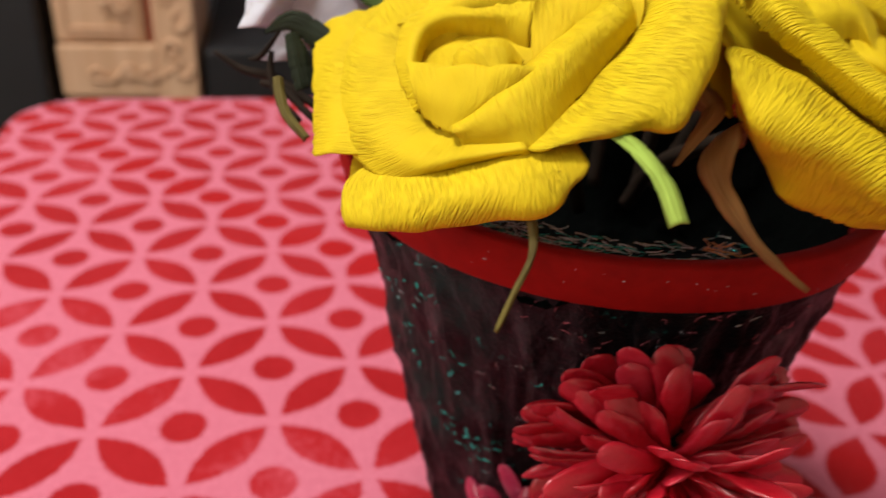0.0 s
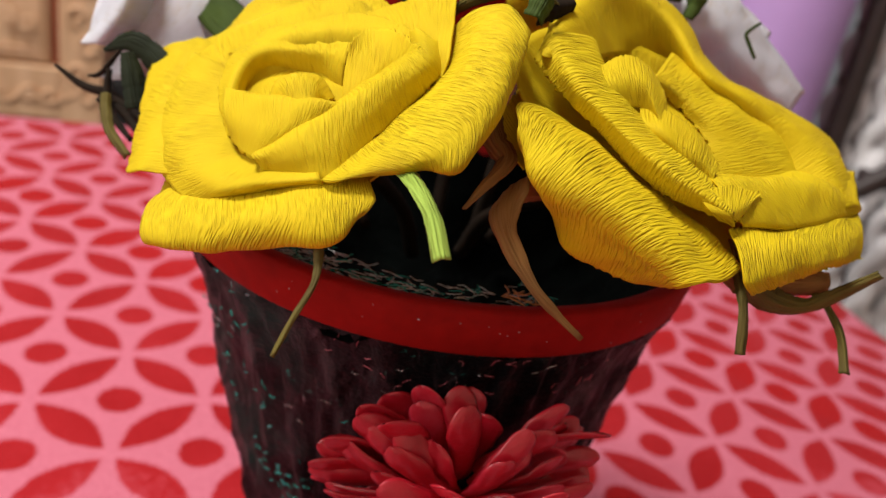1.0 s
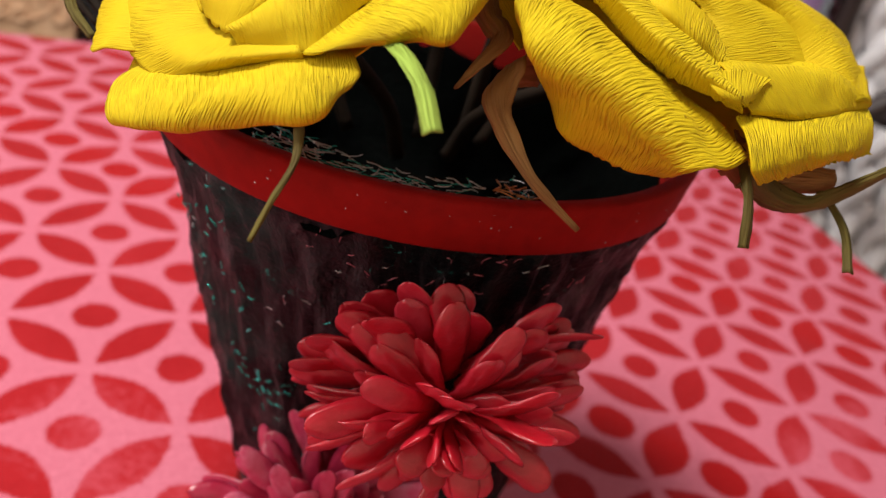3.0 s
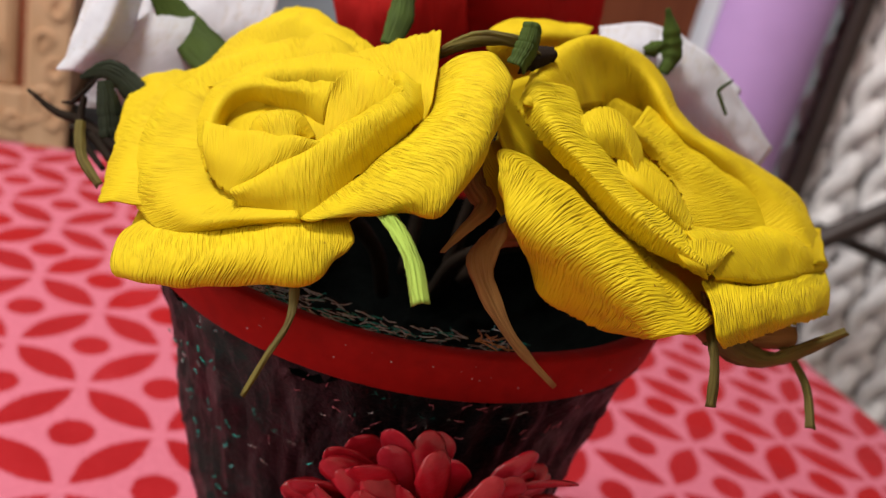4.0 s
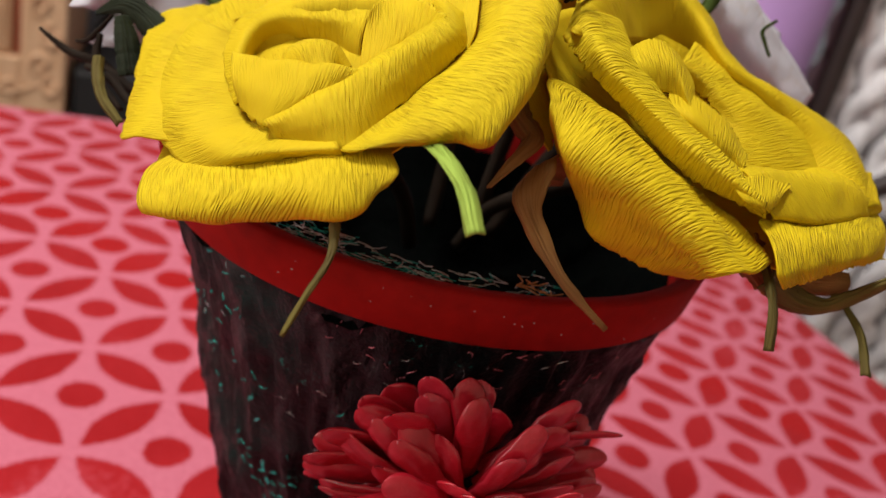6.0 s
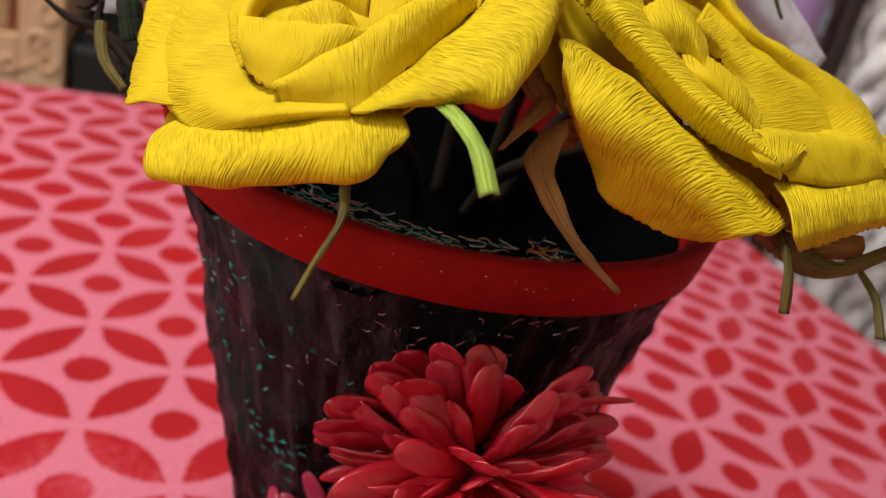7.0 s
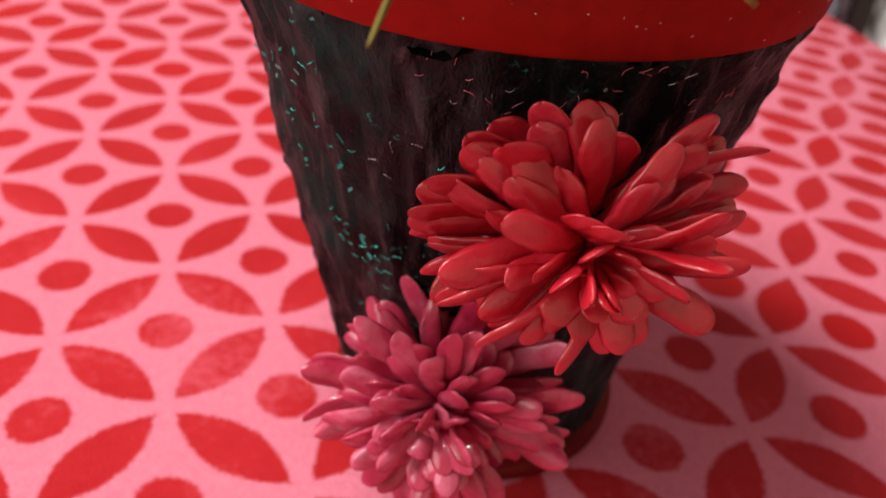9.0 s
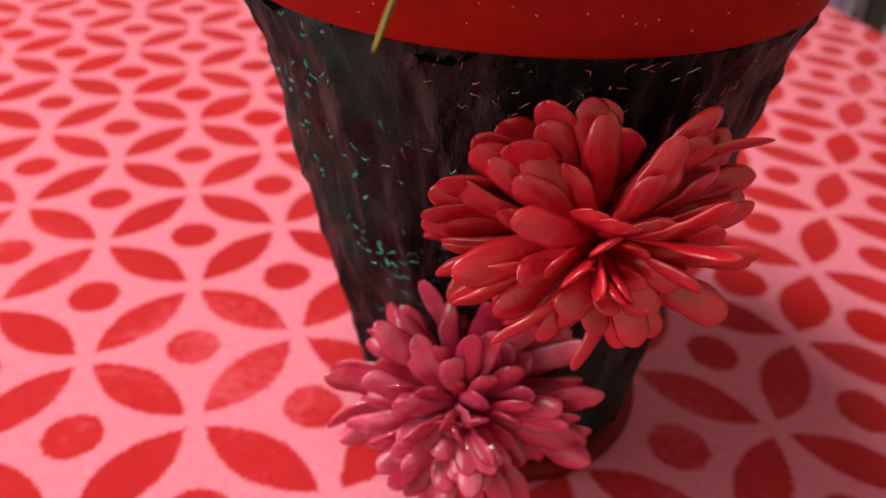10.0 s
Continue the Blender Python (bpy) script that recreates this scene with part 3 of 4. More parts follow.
petal(front_rose, 12,
      [(14.1, 27, -0.5), (20.3, 25.5, -0), (28.7, 24.8, -0), (34.8, 23, -0)],
      [(15.8, 18.2, 0.5), (21.6, 16.8, 0.5), (27.6, 13.9, 0.8), (32, 10.7, 0.5)],
      [(16.6, 10, -1), (21, 8.5, -1), (25.6, 3.7, 0), (29.3, 1.6, -0)],
      [(17.3, 3, -3), (20.6, 1.5, -2.5), (24.4, -0.2, -2), (26.7, -2.1, -1)])
petal(front_rose, 13,
      [(1.1, -18.2, -1.5), (10.1, -12.4, -2), (18.9, -6.8, -2), (27.8, 0.6, -2), (31.6, 13.3, -2.5)],
      [(3.9, -21.7, 0.6), (13.4, -20.9, 1.8), (23.9, -15.9, 2.4), (33.4, -6.4, 2.4), (36.9, 11.8, 0.5)],
      [(9.7, -23.2, 0.4), (18.5, -25.5, 1.4), (29, -21.5, 1.8), (37.8, -11.4, 1.8), (42.7, 10.1, 0)],
      [(14.3, -22.4, -1), (19.8, -24.3, -2), (26.8, -26.6, -2), (37.8, -12.3, -2), (44.8, 3, -2)],
      [(13.6, -15.7, -6), (20, -17, -7), (26.5, -16, -8), (36.8, -3.7, -8), (43.3, 9, -7)],
      material=YELLOW_RIDGED)
petal(front_rose, 14,
      [(-29.3, -0.9, -4), (-17.7, -4.7, -4), (-6.6, -9.3, -4), (3.9, -13.8, -4), (8.1, -16.2, -5)],
      [(-34, -4, -2.4), (-22, -10.8, -1.6), (-8, -16, -1.6), (3.1, -19.2, -2), (9.8, -22.5, -3.2)],
      [(-35.7, -10.6, -2), (-22.1, -19.3, -0.3), (-7.7, -24.5, -0.3), (2.8, -26.5, -1.2), (9.9, -26.3, -3.2)],
      [(-35.3, -14.7, -4), (-25, -21.3, -4), (-12.9, -25.3, -5), (1.5, -30.5, -5), (5.5, -26.9, -5)],
      [(-33.4, -6.8, -10), (-23.3, -12.4, -11), (-12.1, -17, -11), (-1.4, -20.1, -11), (2.8, -19.3, -10)],
      material=YELLOW_RIDGED)

SIDE_ROSE_TURN = Matrix(((0.9891, 0.0753, -0.1263), (0.0, 0.8591, 0.5118), (0.1471, -0.5062, 0.8498))).transposed()
side_rose = rose((0.1204, -0.1389, 0.1920), SIDE_ROSE_TURN, "bright yellow crepe paper rose hanging over the pot rim")
petal(side_rose, 1,
      [(-11.1, 18.6, -2.7), (1.8, 20, -3.3), (15.2, 12.7, -3.3), (22.2, 3.3, -2.8)],
      [(-12.9, 7.5, -2.8), (-2.3, 4.5, -2.8), (6.3, -0.5, -2.7), (14.3, -6.2, -2.2)],
      [(-11.6, -2.1, -2.8), (-3.9, -4.3, -2.8), (3.4, -8.1, -2.8), (9.4, -13.9, -2.2)])
petal(side_rose, 2,
      [(-28.9, 17.1, -1.7), (-19.6, 33.4, -1.7), (-2.4, 46.2, -1.7), (12.9, 44.2, -1.7), (19, 26.9, -2.2), (36.5, 20.2, -2.2), (47.9, 13.1, -2.2), (47.6, -5.8, -2.2)],
      [(-29.8, 12, 1.1), (-17.9, 30.4, 1.1), (-4.7, 40, 1.1), (5.7, 35, 1.1), (10.7, 19.7, 1.1), (24.6, 13.4, 1.1), (36.4, 5.4, 1.1), (39.8, -9.1, 0.6)],
      [(-14.8, 19.5, -3.3), (-10.5, 23, -3.9), (1.1, 30.6, -8), (10.9, 30.3, -8), (16.2, 21.6, -8), (24.5, 12.4, -8), (29.1, 1.1, -3.9), (35.1, -8.6, -2.8)])
petal(side_rose, 3,
      [(-30.8, 14.2, -1.7), (-27.2, 7.4, -1.7), (-19.2, -2.1, -1.7), (-9.2, -12.8, -1.7), (4.9, -19.5, 0)],
      [(-27.5, 18.3, 1.7), (-26.3, 7.4, 2.8), (-20.1, -3.5, 3.3), (-10.6, -12.7, 3.3), (2.2, -19.6, 2.8)],
      [(-17, 22.8, 0), (-17.3, 9.5, 1.1), (-11.7, 0, 1.7), (-3.7, -8.7, 1.7), (3.8, -17.1, 2.2)],
      [(-13.3, 21, -2.8), (-9.9, 12.8, -2.8), (-3.4, 5.7, -2.8), (3.9, -1.5, -2.2), (8.1, -10.9, -1.1)],
      material=YELLOW_RIDGED)
petal(side_rose, 4,
      [(-27, -2, -14), (-25, -12, -14), (-22.5, -20, -15), (-12.5, -24, -15), (-4, -26.5, -13)],
      [(-34.1, -6.1, -6), (-32, -14.6, -7), (-26.3, -20.5, -7), (-16.3, -25.6, -7), (-8.2, -31.1, -6)],
      [(-38, -7.5, -1.8), (-36.6, -16.4, -1.4), (-29.2, -20.8, -1), (-19.6, -26.5, -1), (-11, -33.8, -2)],
      [(-38, -4, -0.8), (-33, -11.6, 1.6), (-25.3, -18.2, 2.2), (-16.2, -25.2, 2.2), (-7, -33.4, 0)],
      [(-36.1, 1.7, -2.4), (-24.4, -2.9, -1.8), (-15.2, -10.7, -1.8), (-6, -20.8, -1.8), (0.2, -30.8, -2.4)],
      [(-28.3, 4.7, -4.5), (-18.8, -1.7, -4.5), (-10.2, -9, -4.5), (-0.8, -16.4, -4), (7.4, -26.4, -3.5)],
      material=YELLOW_RIDGED)
petal(side_rose, 5,
      [(5.3, -18.8, -1.7), (21.8, -15.9, -1.6), (38.2, -10.1, -1.6), (45.6, -7.7, -2.2)],
      [(2.3, -26.4, 1.1), (14.9, -22.9, 1.7), (28.9, -18.3, 1.1), (41.5, -13.4, 0)],
      [(2.2, -32.1, 0), (15.2, -27.7, 0.6), (29.3, -22.8, -0), (41, -17.6, -1.1)],
      [(6.1, -32.7, -2.7), (18.7, -27.8, -2.8), (30.6, -23.2, -2.8), (41.3, -19.4, -2.8)],
      material=YELLOW_RIDGED)
petal(side_rose, 6,
      [(3.8, -5.7, -2.2), (17, -3.4, -2.2), (36.5, 1.9, -2.2), (52, 5.5, -2.8)],
      [(1.9, -12.7, 1.7), (13.1, -9.4, 2.2), (29.3, -6.9, 1.7), (44.2, -5.7, 0)],
      [(6.1, -18.8, 0.6), (19.1, -16.7, 0.6), (31.7, -12.4, 0), (45.4, -7.4, -1.1)],
      [(9.2, -17.8, -2.2), (22.3, -16.1, -2.2), (36.3, -11.6, -2.2), (43.1, -8.9, -2.2)])
petal(side_rose, 7,
      [(-16.8, 14.6, 0.6), (-11.9, 17.5, 1.7), (-6.2, 17, 1.7), (-3.1, 11.6, 1.1), (-3.7, 4.5, 0.6)],
      [(-18.1, 8, 1.7), (-13.6, 9.9, 2.7), (-8.9, 9.2, 2.8), (-7.5, 3.5, 2.2), (-6, -0.8, 1.1)],
      [(-15.7, 3.4, -0.6), (-11.4, 5.7, 0), (-8, 5.2, 0), (-6.4, 1.3, 0), (-4.9, -2.5, 0)])
petal(side_rose, 8,
      [(-8.7, 8.3, -0.5), (-3.8, 5.5, 1.1), (1, 2.4, 1.1), (4.1, -1, 1.1), (5.7, -5.8, 0.6)],
      [(-10.4, 1.2, 0.6), (-7.3, -2, 2.2), (-3.2, -4.3, 2.2), (0.8, -6.4, 1.7), (3.2, -8.8, 1.1)],
      [(-7.4, -2.3, -1.1), (-5.2, -5.2, 0), (-2.4, -7.3, 0), (0.7, -8.6, 0), (3, -10, 0)])
petal(side_rose, 9,
      [(6.2, 27.4, -1.7), (17.8, 21, -1.7), (27.6, 14, -1.6), (34.8, 8, -1.9), (37.9, 0, -2.8)],
      [(-0.7, 18.9, 0.3), (8.8, 15.1, 0.3), (17.5, 8.6, 0.3), (23.4, 3.5, -0.6), (28.2, -3, -2.5)],
      [(-3, 15.9, 0), (4.1, 12.3, 0), (10.6, 5.1, -0), (14.9, 0.1, -0.8), (17.8, -5.9, -2.5)],
      [(-2.1, 15.4, -2.2), (3.5, 11.6, -2.2), (7.2, 5.1, -2.2), (8.4, -1.7, -2.5), (8.7, -7.3, -3.3)])
petal(side_rose, 10,
      [(-4, -15.6, 2.2), (3.8, -12.4, 2.8), (11.8, -12.7, 2.7)],
      [(-2.6, -19, 2.2), (1.2, -18.6, 2.8), (8.4, -15.3, 2.8)],
      [(2.3, -19.8, 1.1), (3.2, -19.7, 1.7), (6.3, -17.6, 1.7)])
petal(side_rose, 11,
      [(-30.3, 0.3, -3.3), (-25.1, -10, -9), (-14.5, -19.2, -11), (-3.1, -25.9, -11)],
      [(-18.9, 10.3, -14), (-17.8, -5.1, -18), (-10.1, -13.1, -20), (2.5, -19, -20)])
petal(side_rose, 12,
      [(-38.4, 1.7, -10), (-30.3, 13.5, -10), (-24.4, 22.2, -9)],
      [(-34.5, -1.6, -11), (-28.1, 8.4, -11), (-23.9, 16.2, -10)],
      [(-30.8, -5.1, -12), (-26.1, 5.4, -12), (-21.7, 14.3, -11)])

# ---- sepals, leaves and twigs of the bouquet ----
def bowl(head, centre, a, b, turn, deep):
    """The gathered paper cup under a rose's petals."""
    rows = []
    for s, h in ((0.04, -deep), (0.45, -deep + 1.5), (0.8, -deep + 5), (1.0, -6)):
        row = []
        for k in range(13):
            q = 2 * math.pi * k / 12
            x, y = a * s * math.cos(q), b * s * math.sin(q)
            c, n = math.cos(radians(turn)), math.sin(radians(turn))
            row.append(Vector((centre[0] + x * c - y * n, centre[1] + x * n + y * c, h)) / 1000)
        rows.append(row)
    return part("paper_cup", sheet(rows, 60, 12, 0.0004, 0.0006, 3), YELLOW, head)


bowl(front_rose, (0, 3), 36, 22, 12, 13)
bowl(side_rose, (3, 4), 38, 27, -28, 14)


def strip(name, points, widths, side, material, parent=None, fold=0.25, twist=0.0, seed=0, n=30):
    """A narrow paper strip along a curve, folded lengthwise and tapering; side is the way its width lies."""
    line = bend(points, n)
    base = Vector(side)
    rows = [[], [], []]
    for k, p in enumerate(line):
        way = (line[min(k + 1, n)] - line[max(k - 1, 0)]).normalized()
        across = (base - way * base.dot(way)).normalized()
        across = Matrix.Rotation(radians(twist) * k / n, 3, way) @ across
        up = way.cross(across)
        s = k / n * (len(widths) - 1)
        i = min(int(s), len(widths) - 2)
        w = widths[i] + (widths[i + 1] - widths[i]) * (s - i)
        w *= 1 + 0.18 * noise.noise(Vector((k * 0.6, seed * 3.1, 0)))
        rows[0].append(p - across * w / 2)
        rows[1].append(p + up * w * fold)
        rows[2].append(p + across * w / 2)
    bm = sheet(rows, n, 6, 0.00035, 0.0002, seed)
    if parent is not None:
        m = parent.matrix_world.inverted() if parent.matrix_world != Matrix.Identity(4) else Matrix.Translation(-parent.location)
        bmesh.ops.transform(bm, matrix=m, verts=bm.verts)
    return part(name, bm, material, parent)


bpy.context.view_layer.update()
FACE = (1, 0.1, 0)
strip("sepal", [(0.0631, -0.1495, 0.1842), (0.0639, -0.1560, 0.1839), (0.0651, -0.1630, 0.1819), (0.0659, -0.1690, 0.1777)], [0.0042, 0.0033, 0.0028, 0.0026, 0.0029], FACE, LIME_PAPER, front_rose, 0.3, 20, 1)["label"] = "pale lime green paper sepal"
strip("sepal", [(0.0495, -0.142, 0.174), (0.0501, -0.148, 0.1688), (0.0494, -0.153, 0.1645), (0.0462, -0.156, 0.1591), (0.0431, -0.158, 0.1524)], [0.0024, 0.0017, 0.0011, 0.0011, 0.0010], FACE, OLIVE_PAPER, front_rose, 0.3, 60, 2)
strip("sepal", [(0.098, -0.134, 0.1785), (0.0915, -0.139, 0.1800), (0.0862, -0.142, 0.1785), (0.0837, -0.147, 0.1744), (0.0881, -0.154, 0.167), (0.093, -0.157, 0.1625), (0.0981, -0.16, 0.1588)], [0.009, 0.0098, 0.0082, 0.0046, 0.0022, 0.0016, 0.0008], (0.75, 0.1, 0.65), BROWN_PAPER, side_rose, 0.2, 10, 3)["label"] = "dry brown twisted paper sepal"
strip("sepal", [(0.0815, -0.132, 0.1905), (0.0825, -0.136, 0.1869), (0.0842, -0.14, 0.1845), (0.0793, -0.144, 0.1805), (0.0755, -0.1466, 0.1772)], [0.006, 0.0045, 0.0040, 0.0026, 0.0010], FACE, BROWN_PAPER, side_rose, 0.35, 80, 4)
strip("sepal", [(0.1275, -0.155, 0.1745), (0.1272, -0.160, 0.1712), (0.1260, -0.165, 0.1680), (0.1258, -0.168, 0.1614)], [0.0028, 0.0021, 0.0020, 0.0021], FACE, OLIVE_PAPER, side_rose, 0.3, 10, 5)
strip("sepal", [(0.1540, -0.146, 0.1655), (0.1577, -0.150, 0.1628), (0.1566, -0.158, 0.1600), (0.1552, -0.164, 0.1547)], [0.0028, 0.0021, 0.0020, 0.0022], FACE, OLIVE_PAPER, side_rose, 0.3, 10, 6)
strip("sepal", [(0.1319, -0.153, 0.1695), (0.142, -0.150, 0.164), (0.1515, -0.150, 0.1622), (0.1567, -0.152, 0.166), (0.1609, -0.157, 0.174)], [0.006, 0.0055, 0.004, 0.003, 0.0018], (0, 0.3, 1), OLIVE_PAPER, side_rose, 0.3, 30, 7)
strip("calyx", [(0.129, -0.150, 0.172), (0.140, -0.147, 0.167), (0.150, -0.146, 0.166), (0.158, -0.148, 0.167)], [0.008, 0.009, 0.007, 0.004], (0, 0.3, 1), BROWN_PAPER, side_rose, 0.3, 0, 8)


def stem(name, points, radii, material, label, category="flower stem"):
    ob = part(name, tube(points, radii), material)
    return tagged(ob, label, category)


def stem_of(head, points, radii, material):
    bm = tube(points, radii)
    bmesh.ops.transform(bm, matrix=head.matrix_world.inverted(), verts=bm.verts)
    return part("stem", bm, material, head)


SOIL = RIM_Z - 0.02
stem_of(front_rose, [(0.053, -0.118, 0.178), (0.066, -0.100, 0.166), (0.080, -0.085, 0.150), (0.086, -0.080, SOIL)], [0.003, 0.0022, 0.002, 0.002], DARK_STEM)
stem_of(side_rose, [(0.120, -0.128, 0.180), (0.114, -0.105, 0.166), (0.104, -0.085, 0.150), (0.100, -0.078, SOIL)], [0.003, 0.0022, 0.002, 0.002], DARK_STEM)


def side_flower(name, label, material, sheets, stem_points, group=""):
    head = thing(name, *sheets[0][1][1], label, "paper flower", group)
    bpy.context.view_layer.update()
    for k, rows in enumerate(sheets):
        bm = sheet([[Vector(p) - head.location for p in row] for row in rows], 34, 18, 0.0004, 0.0007, 20 + k)
        part("petal", bm, material, head)
    part("stem", tube([Vector(p) - head.location for p in stem_points], [0.0025, 0.002, 0.002]), DARK_STEM, head)
    return head


white_left = side_flower("paper_flower", "white paper flower with broad folded petals", WHITE_PAPER, [
    [[(0.005, -0.028, 0.206), (0.024, -0.020, 0.212), (0.052, -0.020, 0.213)], [(0.002, -0.045, 0.187), (0.025, -0.050, 0.193), (0.050, -0.045, 0.198)], [(0.000, -0.055, 0.177), (0.017, -0.060, 0.177), (0.042, -0.055, 0.181)]],
    [[(0.008, -0.045, 0.200), (0.003, -0.050, 0.185), (-0.001, -0.055, 0.176)], [(0.013, -0.057, 0.201), (0.009, -0.062, 0.187), (0.004, -0.060, 0.178)], [(0.017, -0.047, 0.199), (0.015, -0.052, 0.185), (0.010, -0.056, 0.178)]],
    [[(0.011, -0.056, 0.181), (0.008, -0.059, 0.175), (0.004, -0.061, 0.170)], [(0.015, -0.060, 0.179), (0.012, -0.062, 0.174), (0.008, -0.063, 0.170)], [(0.019, -0.056, 0.176), (0.017, -0.059, 0.173), (0.013, -0.061, 0.170)]],
], [(0.03, -0.045, 0.185), (0.06, -0.055, 0.165), (0.075, -0.065, SOIL)], "white flowers in the pot")
white_right = side_flower("paper_flower", "white paper flower with thin see-through petals", WHITE_PAPER, [
    [[(0.134, -0.065, 0.214), (0.147, -0.070, 0.218), (0.164, -0.070, 0.214), (0.177, -0.075, 0.206)], [(0.134, -0.072, 0.206), (0.145, -0.078, 0.210), (0.158, -0.080, 0.206), (0.172, -0.082, 0.199)], [(0.145, -0.065, 0.193), (0.159, -0.065, 0.196), (0.172, -0.070, 0.187), (0.184, -0.075, 0.178)]],
    [[(0.144, -0.080, 0.217), (0.156, -0.083, 0.215), (0.168, -0.085, 0.207), (0.184, -0.088, 0.194)], [(0.141, -0.088, 0.210), (0.151, -0.090, 0.206), (0.161, -0.092, 0.199), (0.177, -0.094, 0.189)], [(0.150, -0.080, 0.197), (0.158, -0.082, 0.194), (0.168, -0.085, 0.187), (0.179, -0.088, 0.181)]],
], [(0.160, -0.070, 0.200), (0.130, -0.068, 0.170), (0.112, -0.068, SOIL)], "white flowers in the pot")
red_rose = side_flower("paper_flower", "large deep red paper flower behind the yellow roses", RED_PAPER, [
    [[(0.062, -0.040, 0.221), (0.077, -0.050, 0.228), (0.099, -0.050, 0.231)], [(0.064, -0.050, 0.205), (0.078, -0.060, 0.209), (0.097, -0.060, 0.214)], [(0.072, -0.050, 0.186), (0.085, -0.060, 0.189), (0.105, -0.055, 0.191)]],
    [[(0.092, -0.040, 0.229), (0.110, -0.053, 0.235), (0.141, -0.043, 0.237)], [(0.096, -0.045, 0.210), (0.114, -0.056, 0.216), (0.142, -0.048, 0.219)], [(0.105, -0.040, 0.190), (0.122, -0.048, 0.195), (0.146, -0.043, 0.199)]],
    # the last two petals are unseen, added to keep light out of the pot
    [[(0.058, -0.030, 0.222), (0.085, -0.008, 0.232), (0.125, -0.010, 0.234), (0.150, -0.030, 0.226)], [(0.070, -0.038, 0.200), (0.090, -0.025, 0.204), (0.120, -0.026, 0.206), (0.140, -0.038, 0.204)], [(0.085, -0.048, 0.186), (0.095, -0.044, 0.186), (0.112, -0.044, 0.188), (0.125, -0.048, 0.188)]],
    [[(0.070, -0.052, 0.226), (0.090, -0.060, 0.236), (0.112, -0.062, 0.238), (0.135, -0.052, 0.232)], [(0.080, -0.046, 0.212), (0.094, -0.048, 0.220), (0.110, -0.048, 0.222), (0.126, -0.044, 0.216)], [(0.085, -0.036, 0.200), (0.096, -0.032, 0.206), (0.110, -0.032, 0.206), (0.122, -0.034, 0.202)]],
], [(0.100, -0.050, 0.200), (0.098, -0.058, 0.170), (0.095, -0.066, SOIL)])
back_rose = side_flower("paper_rose", "small part of a yellow crepe rose behind the others", YELLOW, [
    [[(0.097, -0.080, 0.208), (0.103, -0.080, 0.213), (0.113, -0.080, 0.214), (0.125, -0.080, 0.215)], [(0.097, -0.085, 0.205), (0.102, -0.088, 0.209), (0.112, -0.088, 0.211), (0.122, -0.085, 0.212)], [(0.104, -0.080, 0.196), (0.110, -0.080, 0.198), (0.119, -0.080, 0.199), (0.126, -0.080, 0.201)]],
], [(0.112, -0.078, 0.200), (0.108, -0.074, 0.170), (0.105, -0.072, SOIL)], "yellow roses in the pot")


def leaf(points, widths, side, material, label, seed, fold=0.12, twist=0.0):
    ob = strip("paper_leaf", points, widths, side, material, None, fold, twist, seed)
    return tagged(ob, label, "paper leaf", "leaves of the bouquet")


leaf([(0.0178, -0.045, 0.2011), (0.0261, -0.05, 0.1923), (0.0347, -0.06, 0.1866), (0.0428, -0.072, 0.1817)], [0.003, 0.0095, 0.0110, 0.004], (0.8, 0.2, 0.55), GREEN_PAPER, "dark green pointed paper leaf beside the white flower", 31, 0.06)
leaf([(0.0775, -0.078, 0.219), (0.0755, -0.080, 0.2135), (0.0743, -0.085, 0.2085), (0.0718, -0.090, 0.2025)], [0.0012, 0.0052, 0.0062, 0.0045], (0.9, 0.2, 0.3), GREEN_PAPER, "small green crepe leaf before the red flower", 32)
leaf([(0.0765, -0.106, 0.2025), (0.0795, -0.112, 0.2080), (0.0840, -0.117, 0.2118), (0.0900, -0.120, 0.2128), (0.0950, -0.119, 0.2108)], [0.001, 0.0025, 0.0035, 0.0040, 0.0030], (0, 0.3, 1), OLIVE_PAPER, "twisted dark olive paper leaf between the roses", 33, 0.3, 90)
leaf([(0.0915, -0.122, 0.2165), (0.0905, -0.124, 0.2125), (0.0885, -0.126, 0.2085)], [0.0042, 0.0046, 0.0042], FACE, GREEN_PAPER, "rolled green crepe tip between the roses", 34, 0.45)
leaf([(0.0905, -0.121, 0.2085), (0.0950, -0.119, 0.2102), (0.0995, -0.117, 0.2112)], [0.0035, 0.0045, 0.0030], (0, 0.3, 1), DARK_STEM, "dark curled leaf end between the roses", 35, 0.4)
leaf([(0.1400, -0.086, 0.2235), (0.1425, -0.087, 0.2185), (0.1440, -0.088, 0.2130), (0.1420, -0.090, 0.2080)], [0.001, 0.0042, 0.0052, 0.0030], FACE, GREEN_PAPER, "curled green leaf before the white flower", 36, 0.4, 60)
leaf([(0.1360, -0.088, 0.2125), (0.1385, -0.088, 0.2135), (0.1405, -0.088, 0.2150)], [0.002, 0.0038, 0.002], (0, 0.2, 1), GREEN_PAPER, "short green leaf tip before the white flower", 37, 0.3)
leaf([(0.1600, -0.0935, 0.2105), (0.1570, -0.0937, 0.2075), (0.1580, -0.0945, 0.2052), (0.1602, -0.0955, 0.2020)], [0.0006, 0.0010, 0.0012, 0.0008], FACE, GREEN_PAPER, "thin green paper thread on the white petal", 38, 0.3)
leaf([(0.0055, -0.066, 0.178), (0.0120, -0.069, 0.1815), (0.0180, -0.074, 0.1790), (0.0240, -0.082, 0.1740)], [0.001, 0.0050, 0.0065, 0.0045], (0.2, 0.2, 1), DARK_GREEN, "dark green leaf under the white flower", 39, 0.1)
